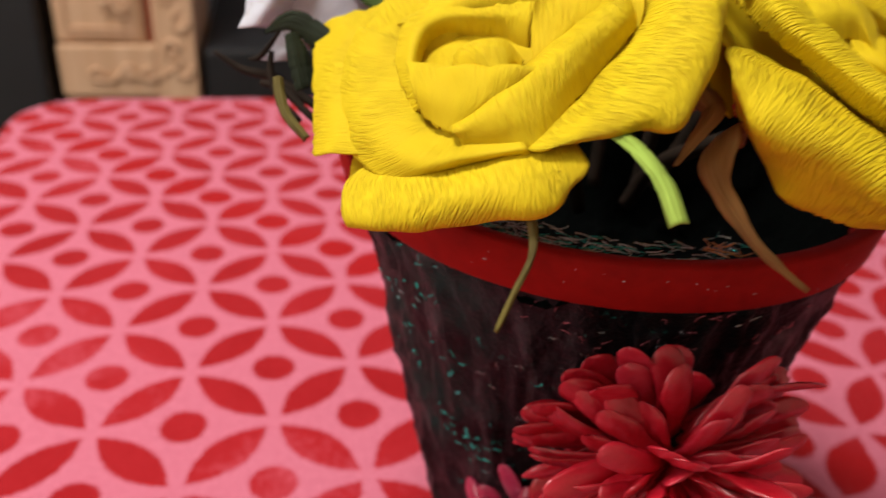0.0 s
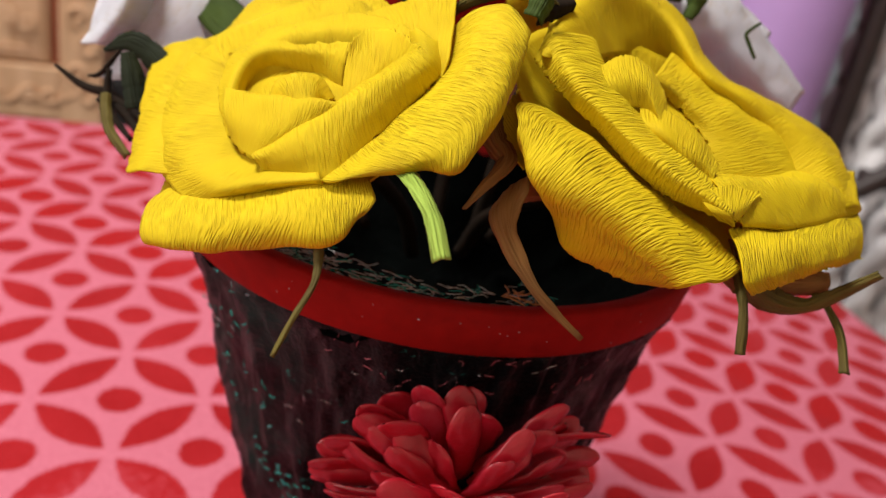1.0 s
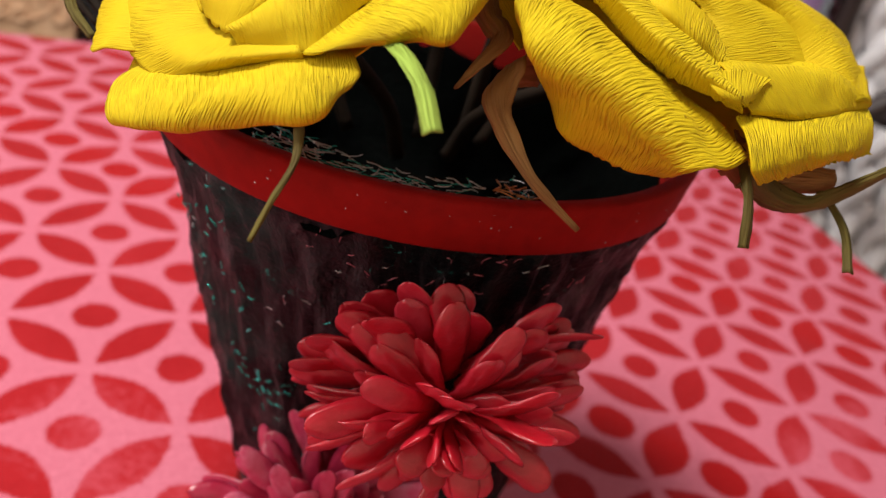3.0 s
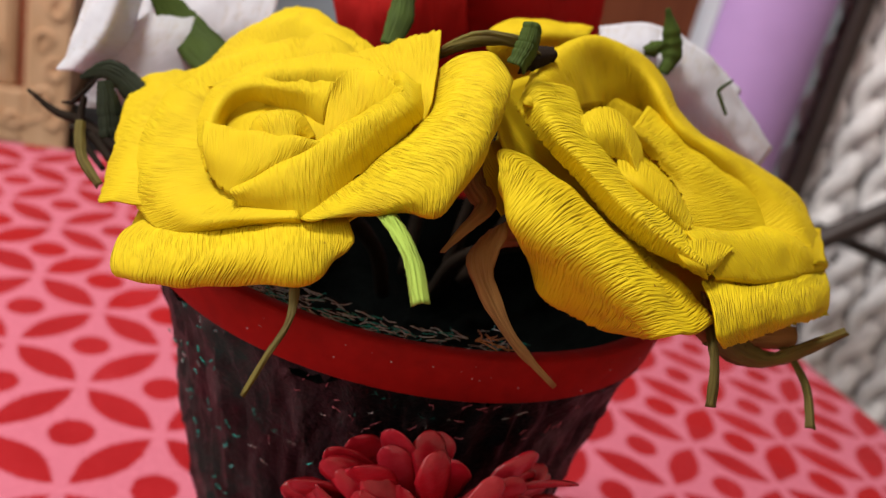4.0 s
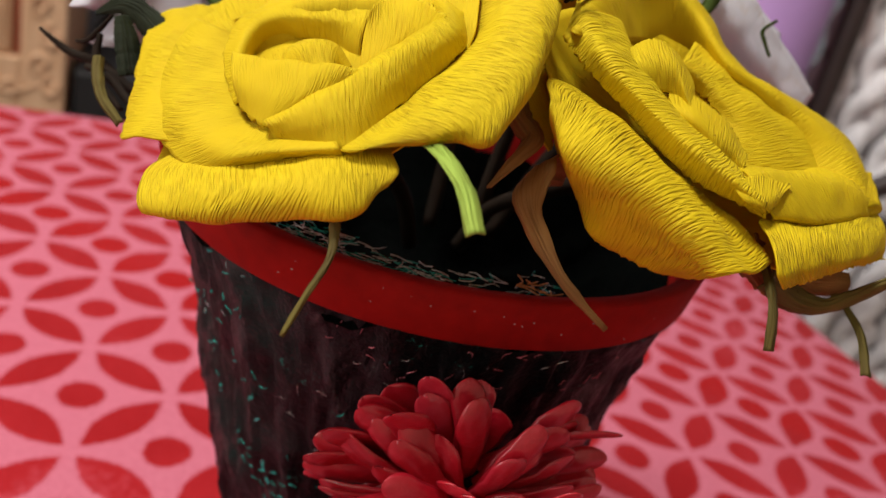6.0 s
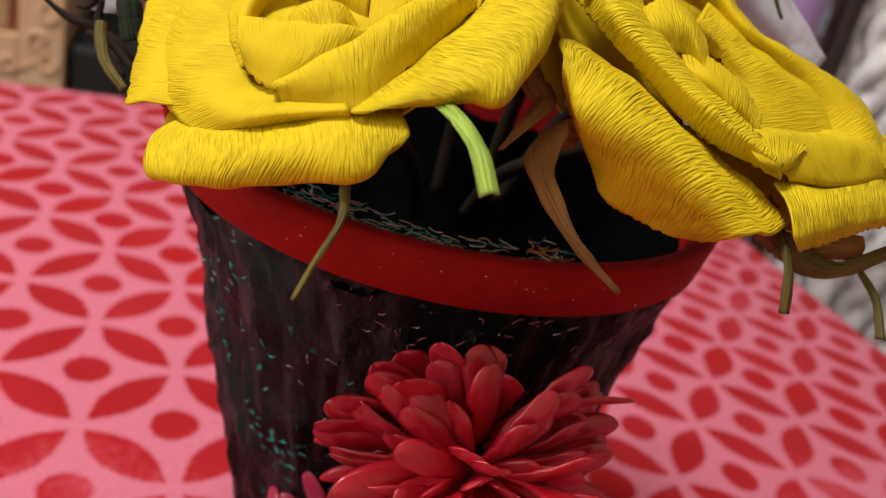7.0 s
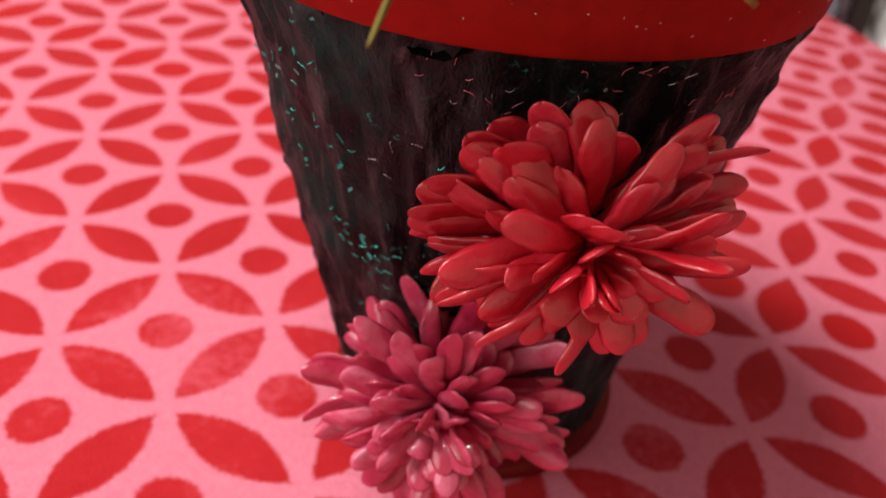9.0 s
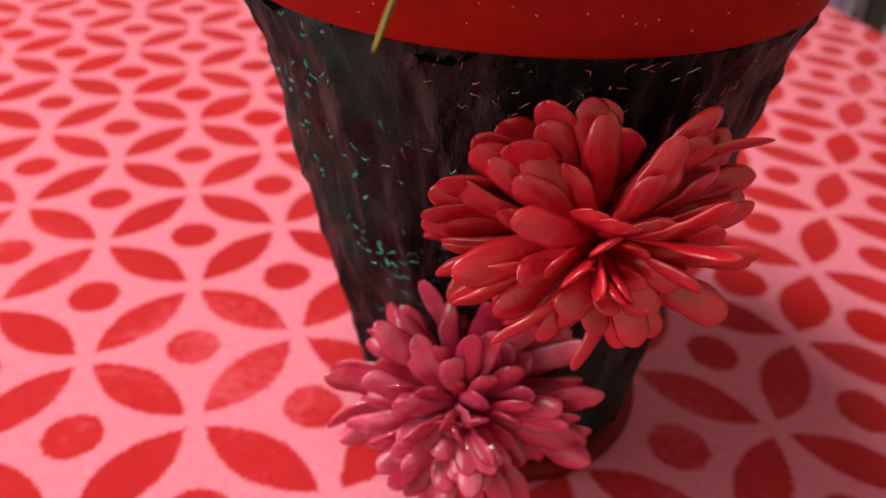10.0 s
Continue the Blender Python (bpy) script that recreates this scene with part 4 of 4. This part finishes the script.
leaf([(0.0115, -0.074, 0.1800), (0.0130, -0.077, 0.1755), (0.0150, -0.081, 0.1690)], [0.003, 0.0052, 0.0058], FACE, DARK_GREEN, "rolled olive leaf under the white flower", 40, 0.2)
leaf([(0.0082, -0.085, 0.1730), (0.0085, -0.088, 0.1700), (0.0100, -0.092, 0.1665), (0.0140, -0.097, 0.1630)], [0.0021, 0.0023, 0.0020, 0.0018], FACE, OLIVE_PAPER, "narrow hooked olive sepal beside the rose", 41, 0.35, 40)


def twig(points, radii, label, material=DARK_STEM):
    return tagged(part("twig", tube(points, radii, 22, 8), material), label, "twig", "twigs of the bouquet")


twig([(-0.0078, -0.052, 0.1692), (-0.0009, -0.055, 0.1655), (0.0067, -0.060, 0.1650), (0.0140, -0.070, 0.1630), (0.024, -0.080, 0.160)], [0.0004, 0.0010, 0.0014, 0.0011, 0.001], "dark dry twig that ends in a point")
twig([(0.0090, -0.064, 0.1778), (0.0062, -0.062, 0.1735), (0.0035, -0.060, 0.1700), (0.0010, -0.058, 0.1690)], [0.0004, 0.0007, 0.0007, 0.0003], "thin dark curl under the white flower")
twig([(0.0040, -0.064, 0.1650), (0.0095, -0.069, 0.1645), (0.0150, -0.076, 0.1610), (0.022, -0.084, 0.157)], [0.0008, 0.0012, 0.0010, 0.0008], "dark bent twig behind the rose")
twig([(0.0068, -0.066, 0.1735), (0.0064, -0.068, 0.1690), (0.0080, -0.072, 0.1640), (0.0130, -0.078, 0.1600)], [0.0007, 0.0010, 0.0009, 0.0006], "dark hooked twig behind the rose")
# ---- the two red flowers stuck to the pot ----
def mum_material(name, low, mid, high, coat, gloss):
    n = Nodes(name, 0.40)
    o = n.place()
    big, fine = n.noise(o, 160.0, 3), n.noise(o, 900.0, 3)
    each = n.tree.nodes.new("ShaderNodeObjectInfo").outputs["Random"]
    tone = n.math("ADD", n.math("MULTIPLY", big, 0.5), n.math("ADD", n.math("MULTIPLY", fine, 0.2), n.math("MULTIPLY", each, 0.3)))
    n.colour(n.ramp(tone, (0.32, low), (0.54, mid), (0.74, high)))
    n.bump(n.math("ADD", n.math("MULTIPLY", fine, 0.25), big), 0.5, 0.0012)
    n.bsdf.inputs["Coat Weight"].default_value = coat
    n.bsdf.inputs["Coat Roughness"].default_value = gloss
    n.glow_through(mid, 0.22)
    return n.mat


MUM = mum_material("crimson_petal", (0.46, 0.004, 0.014), (0.64, 0.012, 0.034), (0.70, 0.040, 0.075), 1.0, 0.24)
PINK_MUM = mum_material("shiny_pink_red_petal", (0.46, 0.012, 0.055), (0.64, 0.045, 0.130), (0.76, 0.18, 0.30), 1.0, 0.12)


def mum_petal_mesh(length, width, curl, cup, seed, material):
    """A moulded spoon-shaped petal with a blunt uneven end and a shallow trough, along +x from its root at the origin."""
    bm = bmesh.new()
    rings, sides, n = [], 10, 14
    for k in range(n + 1):
        s = k / n
        s = 1 - (1 - s) ** 2.1
        grow = 0.58 + 0.42 * min(1.0, s / 0.70) ** 1.5
        end = math.sqrt(max(0.0, 1 - max(0.0, (s - 0.80) / 0.20) ** 2.0))
        w, h = width * grow * end / 2, 0.00080 * max(end, 0.05)
        w *= 1 + 0.16 * noise.noise(Vector((s * 4.5, seed * 2.9, 3)))
        x, z = length * s, curl * length * s ** 2.5
        wob = 0.0011 * noise.noise(Vector((s * 3, seed * 1.7, 0)))
        ring = []
        for q in range(sides):
            a = 2 * math.pi * q / sides
            c, d = math.cos(a), math.sin(a)
            edge = 0.0004 * noise.noise(Vector((s * 7, c * 2, seed * 1.1)))
            ring.append(bm.verts.new((x + edge * 2 * end, c * w + wob, z + d * h + cup * c * c * w + 0.25 * wob + edge)))
        rings.append(ring)
    for lo, hi in zip(rings, rings[1:]):
        for q in range(sides):
            bm.faces.new((lo[q], lo[(q + 1) % sides], hi[(q + 1) % sides], hi[q]))
    bm.faces.new(rings[0][::-1])
    bm.faces.new(rings[-1])
    mesh = bpy.data.meshes.new("petal")
    bmesh.ops.recalc_face_normals(bm, faces=bm.faces)
    bm.to_mesh(mesh)
    bm.free()
    for f in mesh.polygons:
        f.use_smooth = True
    mesh.materials.append(material)
    return mesh


def mum(name, place, normal, spin_deg, size, press, label, rng, material, dense=1.0):
    z = Vector(normal).normalized()
    x = Vector((0, 0, 1)).cross(z).normalized()
    turn = Matrix((x, z.cross(x), z)).transposed().to_4x4()
    head = new(name)
    head.empty_display_size = 0.02
    head.matrix_world = Matrix.Translation(place) @ turn @ Matrix.Diagonal((*press, 1, 1)) @ Matrix.Rotation(radians(spin_deg), 4, "Z")
    tagged(head, label, "artificial flower", "red flowers on the pot")
    # stacked whorls: petal count, height of the root, degrees from the axis, length, width
    layers = ((17, -0.001, 97, 0.0295, 0.0074), (20, 0.001, 87, 0.0290, 0.0072), (20, 0.003, 76, 0.0272, 0.0070), (19, 0.0045, 65, 0.0250, 0.0068), (17, 0.006, 53, 0.0222, 0.0066), (13, 0.007, 40, 0.0190, 0.0064), (9, 0.008, 26, 0.0155, 0.0062), (4, 0.0085, 12, 0.0115, 0.0060))
    for li, (count, root, tip, length, width) in enumerate(layers):
        count, width = round(count * dense), width / dense ** 0.8
        meshes = [mum_petal_mesh(length * size * f, 1.02 * width * size * (0.9 + 0.2 * rng.random()), rng.uniform(-0.12, 0.22) if li < 2 else rng.uniform(-0.42, 0.02), rng.uniform(-0.30, 0.15), li * 7 + q, material) for q, f in enumerate((0.74, 0.88, 0.98, 1.06))]
        for k in range(count):
            a = 360 * (k + 0.5 * (li % 2)) / count + rng.uniform(-6, 6)
            ob = new("petal", meshes[rng.randrange(4)])
            ob.parent = head
            ob.matrix_basis = pose(0, 0, root * size, 0, 0, a) @ pose(0, 0, 0, 0, tip - 90 + rng.uniform(-9, 9) * (1 if li < 2 else 2.4), 0) @ pose(0.001, 0, 0, rng.uniform(-38, 38), 0, rng.uniform(-18, 18))
    core = bmesh.new()
    bmesh.ops.create_icosphere(core, subdivisions=3, radius=0.0066 * size, matrix=Matrix.Translation((0, 0, 0.002)))
    # near-black core colour paints the shade in the gaps between the petals
    part("flower_base", core, DARK_STEM, head)
    back = spin([(0.0005, -0.009 * size), (0.004 * size, -0.009 * size), (0.006 * size, -0.003 * size), (0.006 * size, 0.001)], 20)
    part("backing", back, DARK_STEM, head)
    return head


rng = random.Random(5)
mum("artificial_flower", pot_place(-96.0, 0.1125, 0.009), (-0.10, -0.97, -0.18), 10, 1.05, (1.06, 0.86), "crimson artificial chrysanthemum fixed to the pot wall", rng, MUM)
mum("artificial_flower", pot_place(-116, 0.053, 0.0095), (-0.42, -0.86, 0.10), 35, 0.99, (1.18, 0.93), "shiny pinkish red artificial chrysanthemum near the pot base", rng, PINK_MUM, 1.2)


# ---- tinsel threads and flakes on the pot ----
def threads(name, count, material, place, length, radius, rng, label):
    bm = bmesh.new()
    for _ in range(count):
        p, way, up = place(rng)
        pts, q = [], p
        for s in range(4):
            pts.append(q)
            way = (way + Vector((rng.uniform(-1, 1), rng.uniform(-1, 1), rng.uniform(-1, 1))) * 0.8).normalized()
            way = (way - up * way.dot(up) * 0.8).normalized()
            q = q + way * length * rng.uniform(0.5, 1.4) / 3
        add(bm, tube(pts, [radius, radius * 0.8], 6, 4))
    bmesh.ops.translate(bm, verts=bm.verts, vec=(-PX, -PY, 0))
    ob = part(name, bm, material, pot, label)
    ob["kind"] = "stuff"
    return ob


def on_filling(rng):
    a = radians(-140 + 58 * rng.random() ** 1.2)
    r = pot_radius(RIM_Z) * rng.uniform(0.80, 0.955)
    cx, cy = pot_axis(RIM_Z)
    return Vector((PX + cx + r * math.cos(a), PY + cy + r * math.sin(a), RIM_Z - 0.0045 + rng.uniform(-0.002, 0.0035))), Vector((-math.sin(a), math.cos(a), 0)), Vector((0, 0, 1))


def on_wall(spots, spread_a, spread_z):
    def place(rng):
        a0, z0 = spots[rng.randrange(len(spots))]
        a, z = a0 + rng.gauss(0, spread_a), min(0.140, max(0.012, z0 + rng.gauss(0, spread_z)))
        p = pot_place(a, z, 0.0004)
        up = Vector((math.cos(radians(a)), math.sin(radians(a)), -0.18)).normalized()
        return p, Vector((-up.y, up.x, rng.uniform(-1, 1))).normalized(), up
    return place


TINSEL = simple("silver_tinsel", (0.80, 0.84, 0.82), 0.2, 0.4, 900.0, 0.1, 0.0002, 0.7)
PINK_TINSEL = simple("pink_tinsel", (0.60, 0.16, 0.20), 0.3, 0.4, 900.0, 0.1, 0.0002, 0.4)
TEAL_TINSEL = simple("teal_tinsel", (0.03, 0.42, 0.36), 0.25, 0.4, 900.0, 0.1, 0.0002, 0.6)
RUST_TINSEL = simple("rust_tinsel", (0.55, 0.20, 0.05), 0.35, 0.4, 900.0, 0.1, 0.0002, 0.4)
rng = random.Random(11)
threads("tinsel", 170, TINSEL, on_filling, 0.0040, 0.00015, rng, "curly silver tinsel threads")
threads("green_tinsel", 90, TEAL_TINSEL, on_filling, 0.0042, 0.00013, rng, "curly teal tinsel threads")


def rust_spot(rng):
    p, w, u = on_filling(rng)
    a = radians(-88 + rng.uniform(-4, 4))
    r = pot_radius(RIM_Z) * rng.uniform(0.86, 0.94)
    cx, cy = pot_axis(RIM_Z)
    return Vector((PX + cx + r * math.cos(a), PY + cy + r * math.sin(a), RIM_Z - 0.001)), w, u


threads("rust_tinsel", 8, RUST_TINSEL, rust_spot, 0.005, 0.00018, rng, "rust coloured tinsel tuft")
threads("wall_tinsel", 22, TINSEL, on_wall([(-116, 0.130), (-108, 0.122), (-100, 0.133), (-122, 0.112)], 5, 0.006), 0.0024, 0.00007, rng, "short silver threads stuck to the wall")
threads("pink_tinsel", 24, PINK_TINSEL, on_wall([(-114, 0.133), (-105, 0.131), (-90, 0.138), (-72, 0.134)], 4, 0.004), 0.0022, 0.00010, rng, "short pink threads stuck to the wall")
threads("teal_tinsel", 75, TEAL_TINSEL, on_wall([(-150, 0.115), (-140, 0.085), (-128, 0.072), (-120, 0.060), (-112, 0.100), (-155, 0.130), (-104, 0.085)], 6, 0.008), 0.0022, 0.00020, rng, "teal tinsel flecks stuck to the wall")


def flakes(name, count, material, place, size, rng, label):
    """Small cut squares of foil lying on the pot's wall."""
    bm = bmesh.new()
    for _ in range(count):
        p, way, up = place(rng)
        way = (way - up * way.dot(up)).normalized()
        m = Matrix((way, up.cross(way), up)).transposed().to_4x4()
        w, h = size * rng.uniform(0.8, 2.0), size * rng.uniform(0.4, 0.8)
        bmesh.ops.create_cube(bm, size=1.0, matrix=Matrix.Translation(p + up * 0.0002 - Vector((PX, PY, 0))) @ m @ pose(0, 0, 0, rng.uniform(-25, 25), rng.uniform(-25, 25), 0) @ Matrix.Diagonal((w, h, 0.00012, 1)))
    ob = part(name, bm, material, pot, label, smooth=False)
    ob["kind"] = "stuff"
    return ob


flakes("foil_flakes", 36, TEAL_TINSEL, on_wall([(-158, 0.120), (-150, 0.100), (-140, 0.078), (-128, 0.072), (-118, 0.080), (-120, 0.062), (-148, 0.130)], 6, 0.012), 0.0011, rng, "small square teal foil flakes")
threads("loose_thread", 1, TINSEL, on_wall([(-84, 0.137)], 0.1, 0.0001), 0.006, 0.00012, rng, "one loose curled thread")


def on_band(rng):
    a, z = rng.uniform(-135, -45), rng.uniform(RIM_Z - BAND + 0.001, RIM_Z - 0.002)
    up = Vector((math.cos(radians(a)), math.sin(radians(a)), -0.18)).normalized()
    return pot_place(a, z, 0.0022), Vector((-up.y, up.x, rng.uniform(-1, 1))).normalized(), up


threads("glitter", 22, TINSEL, on_band, 0.0004, 0.00013, rng, "tiny silver glitter specks on the band")
# ---- things behind the table ----
GREY_ROPE = simple("grey_white_rope", (0.80, 0.79, 0.82), 0.75, 0.25, 90.0, 0.6, 0.002)
LAVENDER = simple("lavender_fabric", (0.50, 0.31, 0.66), 0.7, 0.08, 30.0, 0.2, 0.0008)
PALE_SHEET = simple("pale_blue_white_fabric", (0.66, 0.70, 0.80), 0.7, 0.06, 30.0, 0.2, 0.0008)
DARK_FRAME = simple("dark_brown_frame", (0.030, 0.018, 0.016), 0.45, 0.3, 60.0, 0.2)


def carved_cabinet():
    """A pale wooden cabinet door with a sunk panel and carved scrolls."""
    y, x0, x1 = 0.75, -0.250, -0.092
    cab = thing("carved_cabinet", (x0 + x1) / 2, y + 0.1, FLOOR, "pale varnished wooden cabinet with carved scroll ornament", "cabinet")

    def put(bm):
        bmesh.ops.translate(bm, verts=bm.verts, vec=(-(x0 + x1) / 2, -(y + 0.1), -FLOOR))
        return bm

    h = 0.75
    part("body", put(box((x1 - x0, 0.2, 1.5), ((x0 + x1) / 2, y + 0.115, FLOOR + h), 0.003)), PALE_WOOD, cab, smooth=False)
    part("stile", put(box((0.047, 0.016, 1.5), (x1 - 0.0235, y + 0.006, FLOOR + h), 0.003)), PALE_WOOD, cab, smooth=False)
    part("rail", put(box((x1 - x0 - 0.047, 0.016, 0.062), ((x0 + x1 - 0.047) / 2, y + 0.0065, -0.090), 0.003)), PALE_WOOD, cab, smooth=False)
    part("panel", put(box((x1 - x0 - 0.058, 0.010, 0.62), ((x0 + x1 - 0.058) / 2, y + 0.010, 0.253), 0.004)), PALE_WOOD, cab, smooth=False)
    part("groove", put(box((0.009, 0.006, 0.62), (x1 - 0.052, y + 0.013, 0.253))), RED_WOOD, cab, "red-brown shadow groove", smooth=False)

    def scroll(points, r):
        part("carving", put(tube(points, [r * 0.5, r, r, r * 0.4], 26, 8)), PALE_WOOD, cab)

    def curl(cx, cz, r, turns, start, sense):
        pts = []
        for k in range(14):
            s = k / 13
            a = radians(start) + sense * s * turns * 2 * math.pi
            q = r * (1 - 0.75 * s)
            pts.append((cx + q * math.cos(a), y - 0.003, cz + q * math.sin(a)))
        return pts

    sx = x1 - 0.020
    for cz, s in ((-0.088, 1), (-0.062, -1), (-0.030, 1), (0.004, -1), (0.04, 1), (0.08, -1)):
        scroll(curl(sx + 0.006 * s, cz, 0.013, 1.1, 90 * s, s), 0.0028)
    for cx, s in ((-0.150, -1), (-0.172, 1), (-0.208, -1)):
        scroll(curl(cx, -0.092, 0.011, 1.2, 20, s), 0.0027)
    scroll([(-0.215, y - 0.002, -0.094), (-0.195, y - 0.003, -0.102), (-0.175, y - 0.003, -0.090), (-0.150, y - 0.003, -0.100), (-0.120, y - 0.003, -0.088)], 0.0026)
    for z in (-0.047, -0.040):
        scroll([(x0 + 0.012, y + 0.003, z), (x0 + 0.05, y + 0.003, z), (x1 - 0.064, y + 0.003, z)], 0.0016)
    scroll([(x0 + 0.014, y + 0.003, -0.04), (x0 + 0.014, y + 0.003, 0.1), (x0 + 0.014, y + 0.003, 0.3)], 0.0016)
    scroll([(x1 - 0.066, y + 0.003, -0.04), (x1 - 0.066, y + 0.003, 0.1), (x1 - 0.066, y + 0.003, 0.3)], 0.0016)
    scroll(curl(-0.172, -0.012, 0.010, 1.2, 0, 1), 0.0024)
    scroll(curl(-0.190, -0.004, 0.009, 1.2, 180, -1), 0.0022)
    return cab


carved_cabinet()


def plain_block(name, x0, x1, y0, y1, z0, z1, material, label, category, bevel=0.006):
    ob = part(name, box((x1 - x0, y1 - y0, z1 - z0), (0, 0, (z1 - z0) / 2), bevel), material, smooth=False)
    ob.location = ((x0 + x1) / 2, (y0 + y1) / 2, z0)
    return tagged(ob, label, category)


# a plain black block fills the dark void left of the carved cabinet
plain_block("wardrobe", -0.80, -0.262, 0.74, 1.20, FLOOR, 1.1, BLACK, "tall plain black block added for the dark void beside the carved cabinet", "wardrobe")
plain_block("chest", -0.086, 0.42, 0.76, 1.15, FLOOR, -0.066, BLACK, "low black chest against the blue wall", "chest")


def wooden_door(x0, x1):
    d = thing("door_1", (x0 + x1) / 2, Y1 - 0.02, FLOOR, "red-brown panelled wooden door in the wall", "door", kind="structure")
    part("door_leaf", box((x1 - x0, 0.035, 2.05), (0, 0, 1.025), 0.004), RED_WOOD, d, smooth=False)
    for px in (-0.19, 0.19):
        for pz in (0.45, 1.35):
            part("door_panel", box((0.26, 0.02, 0.66), (px, -0.018, pz), 0.012), RED_WOOD, d, smooth=False)
    part("handle", tube([(-0.33, -0.02, 1.0), (-0.33, -0.06, 1.0), (-0.24, -0.062, 1.0)], [0.008, 0.008, 0.007], 18, 10), DARK_FRAME, d)
    return d


wooden_door(0.42, 1.22)


def rolled_mat(x, y):
    roll = thing("rolled_mat", x, y, FLOOR, "lavender rolled mat with a pale edge, standing upright", "rolled mat")
    prof = [(0.0005, 0.0), (0.066, 0.0), (0.072, 0.006), (0.072, 1.394), (0.066, 1.40), (0.0005, 1.40)]
    part("roll", spin(prof, 48), LAVENDER, roll)
    rows = [[Vector((0.0745 * math.cos(a), 0.0745 * math.sin(a), z)) for a in (radians(-238 + 7 * k) for k in range(11))] for z in (0.0, 0.5, 1.0, 1.4)]
    part("pale_edge", sheet(rows, 30, 10, 0.003, 0.001, 4), PALE_SHEET, roll, "pale blue-white outer edge")
    return roll


rolled_mat(0.674, 0.60)


def rope_chair():
    """A dark framed chair seat back hung with thick grey-white plaits."""
    chair = thing("rope_chair", 0.98, 0.50, FLOOR, "dark framed chair woven with thick grey-white rope plaits", "chair")
    o = Vector((0.98, 0.50, FLOOR))

    def bar(points, r):
        part("frame_bar", tube([Vector(p) - o for p in points], [r, r], 20, 10), DARK_FRAME, chair)

    bar([(0.800, 0.56, 0.60), (0.812, 0.555, 0.1), (0.822, 0.55, -0.4), (0.83, 0.54, FLOOR)], 0.014)
    bar([(1.30, 0.30, 0.60), (1.31, 0.30, 0.0), (1.32, 0.30, FLOOR)], 0.016)
    bar([(0.76, 0.46, -0.035), (0.86, 0.43, 0.055), (0.98, 0.40, 0.16), (1.15, 0.36, 0.30)], 0.0125)
    bar([(0.80, 0.48, -0.005), (0.90, 0.45, -0.025), (1.05, 0.41, -0.06), (1.28, 0.33, -0.10)], 0.008)
    bar([(0.80, 0.56, 0.58), (1.05, 0.45, 0.60), (1.30, 0.30, 0.58)], 0.014)
    bar([(0.82, 0.545, -0.30), (1.05, 0.45, -0.30), (1.32, 0.30, -0.30)], 0.014)
    rng = random.Random(3)
    for k in range(11):
        s = k / 10
        x, y = 0.835 + 0.46 * s, 0.575 - 0.24 * s
        for strand in range(3):
            pts = []
            for q in range(26):
                z = 0.56 - q * 0.034
                a = q * 1.05 + strand * 2.094 + k
                pts.append(Vector((x + 0.017 * math.cos(a) + rng.uniform(-0.003, 0.003), y + 0.012 * math.sin(a * 2 + 0.6), z)) - o)
            part("rope_strand", tube(pts, [0.0125, 0.0135, 0.0125], 75, 8), GREY_ROPE, chair)
    # panel added behind the plaits so that the gaps between them look black
    part("dark_backing", box((0.56, 0.01, 0.90), (0, 0, 0), 0.002), DARK_FRAME, chair, smooth=False).matrix_basis = Matrix.Translation(Vector((1.08, 0.48, 0.14)) - o) @ pose(0, 0, 0, 0, 0, -27)
    return chair


rope_chair().location.x -= 0.045
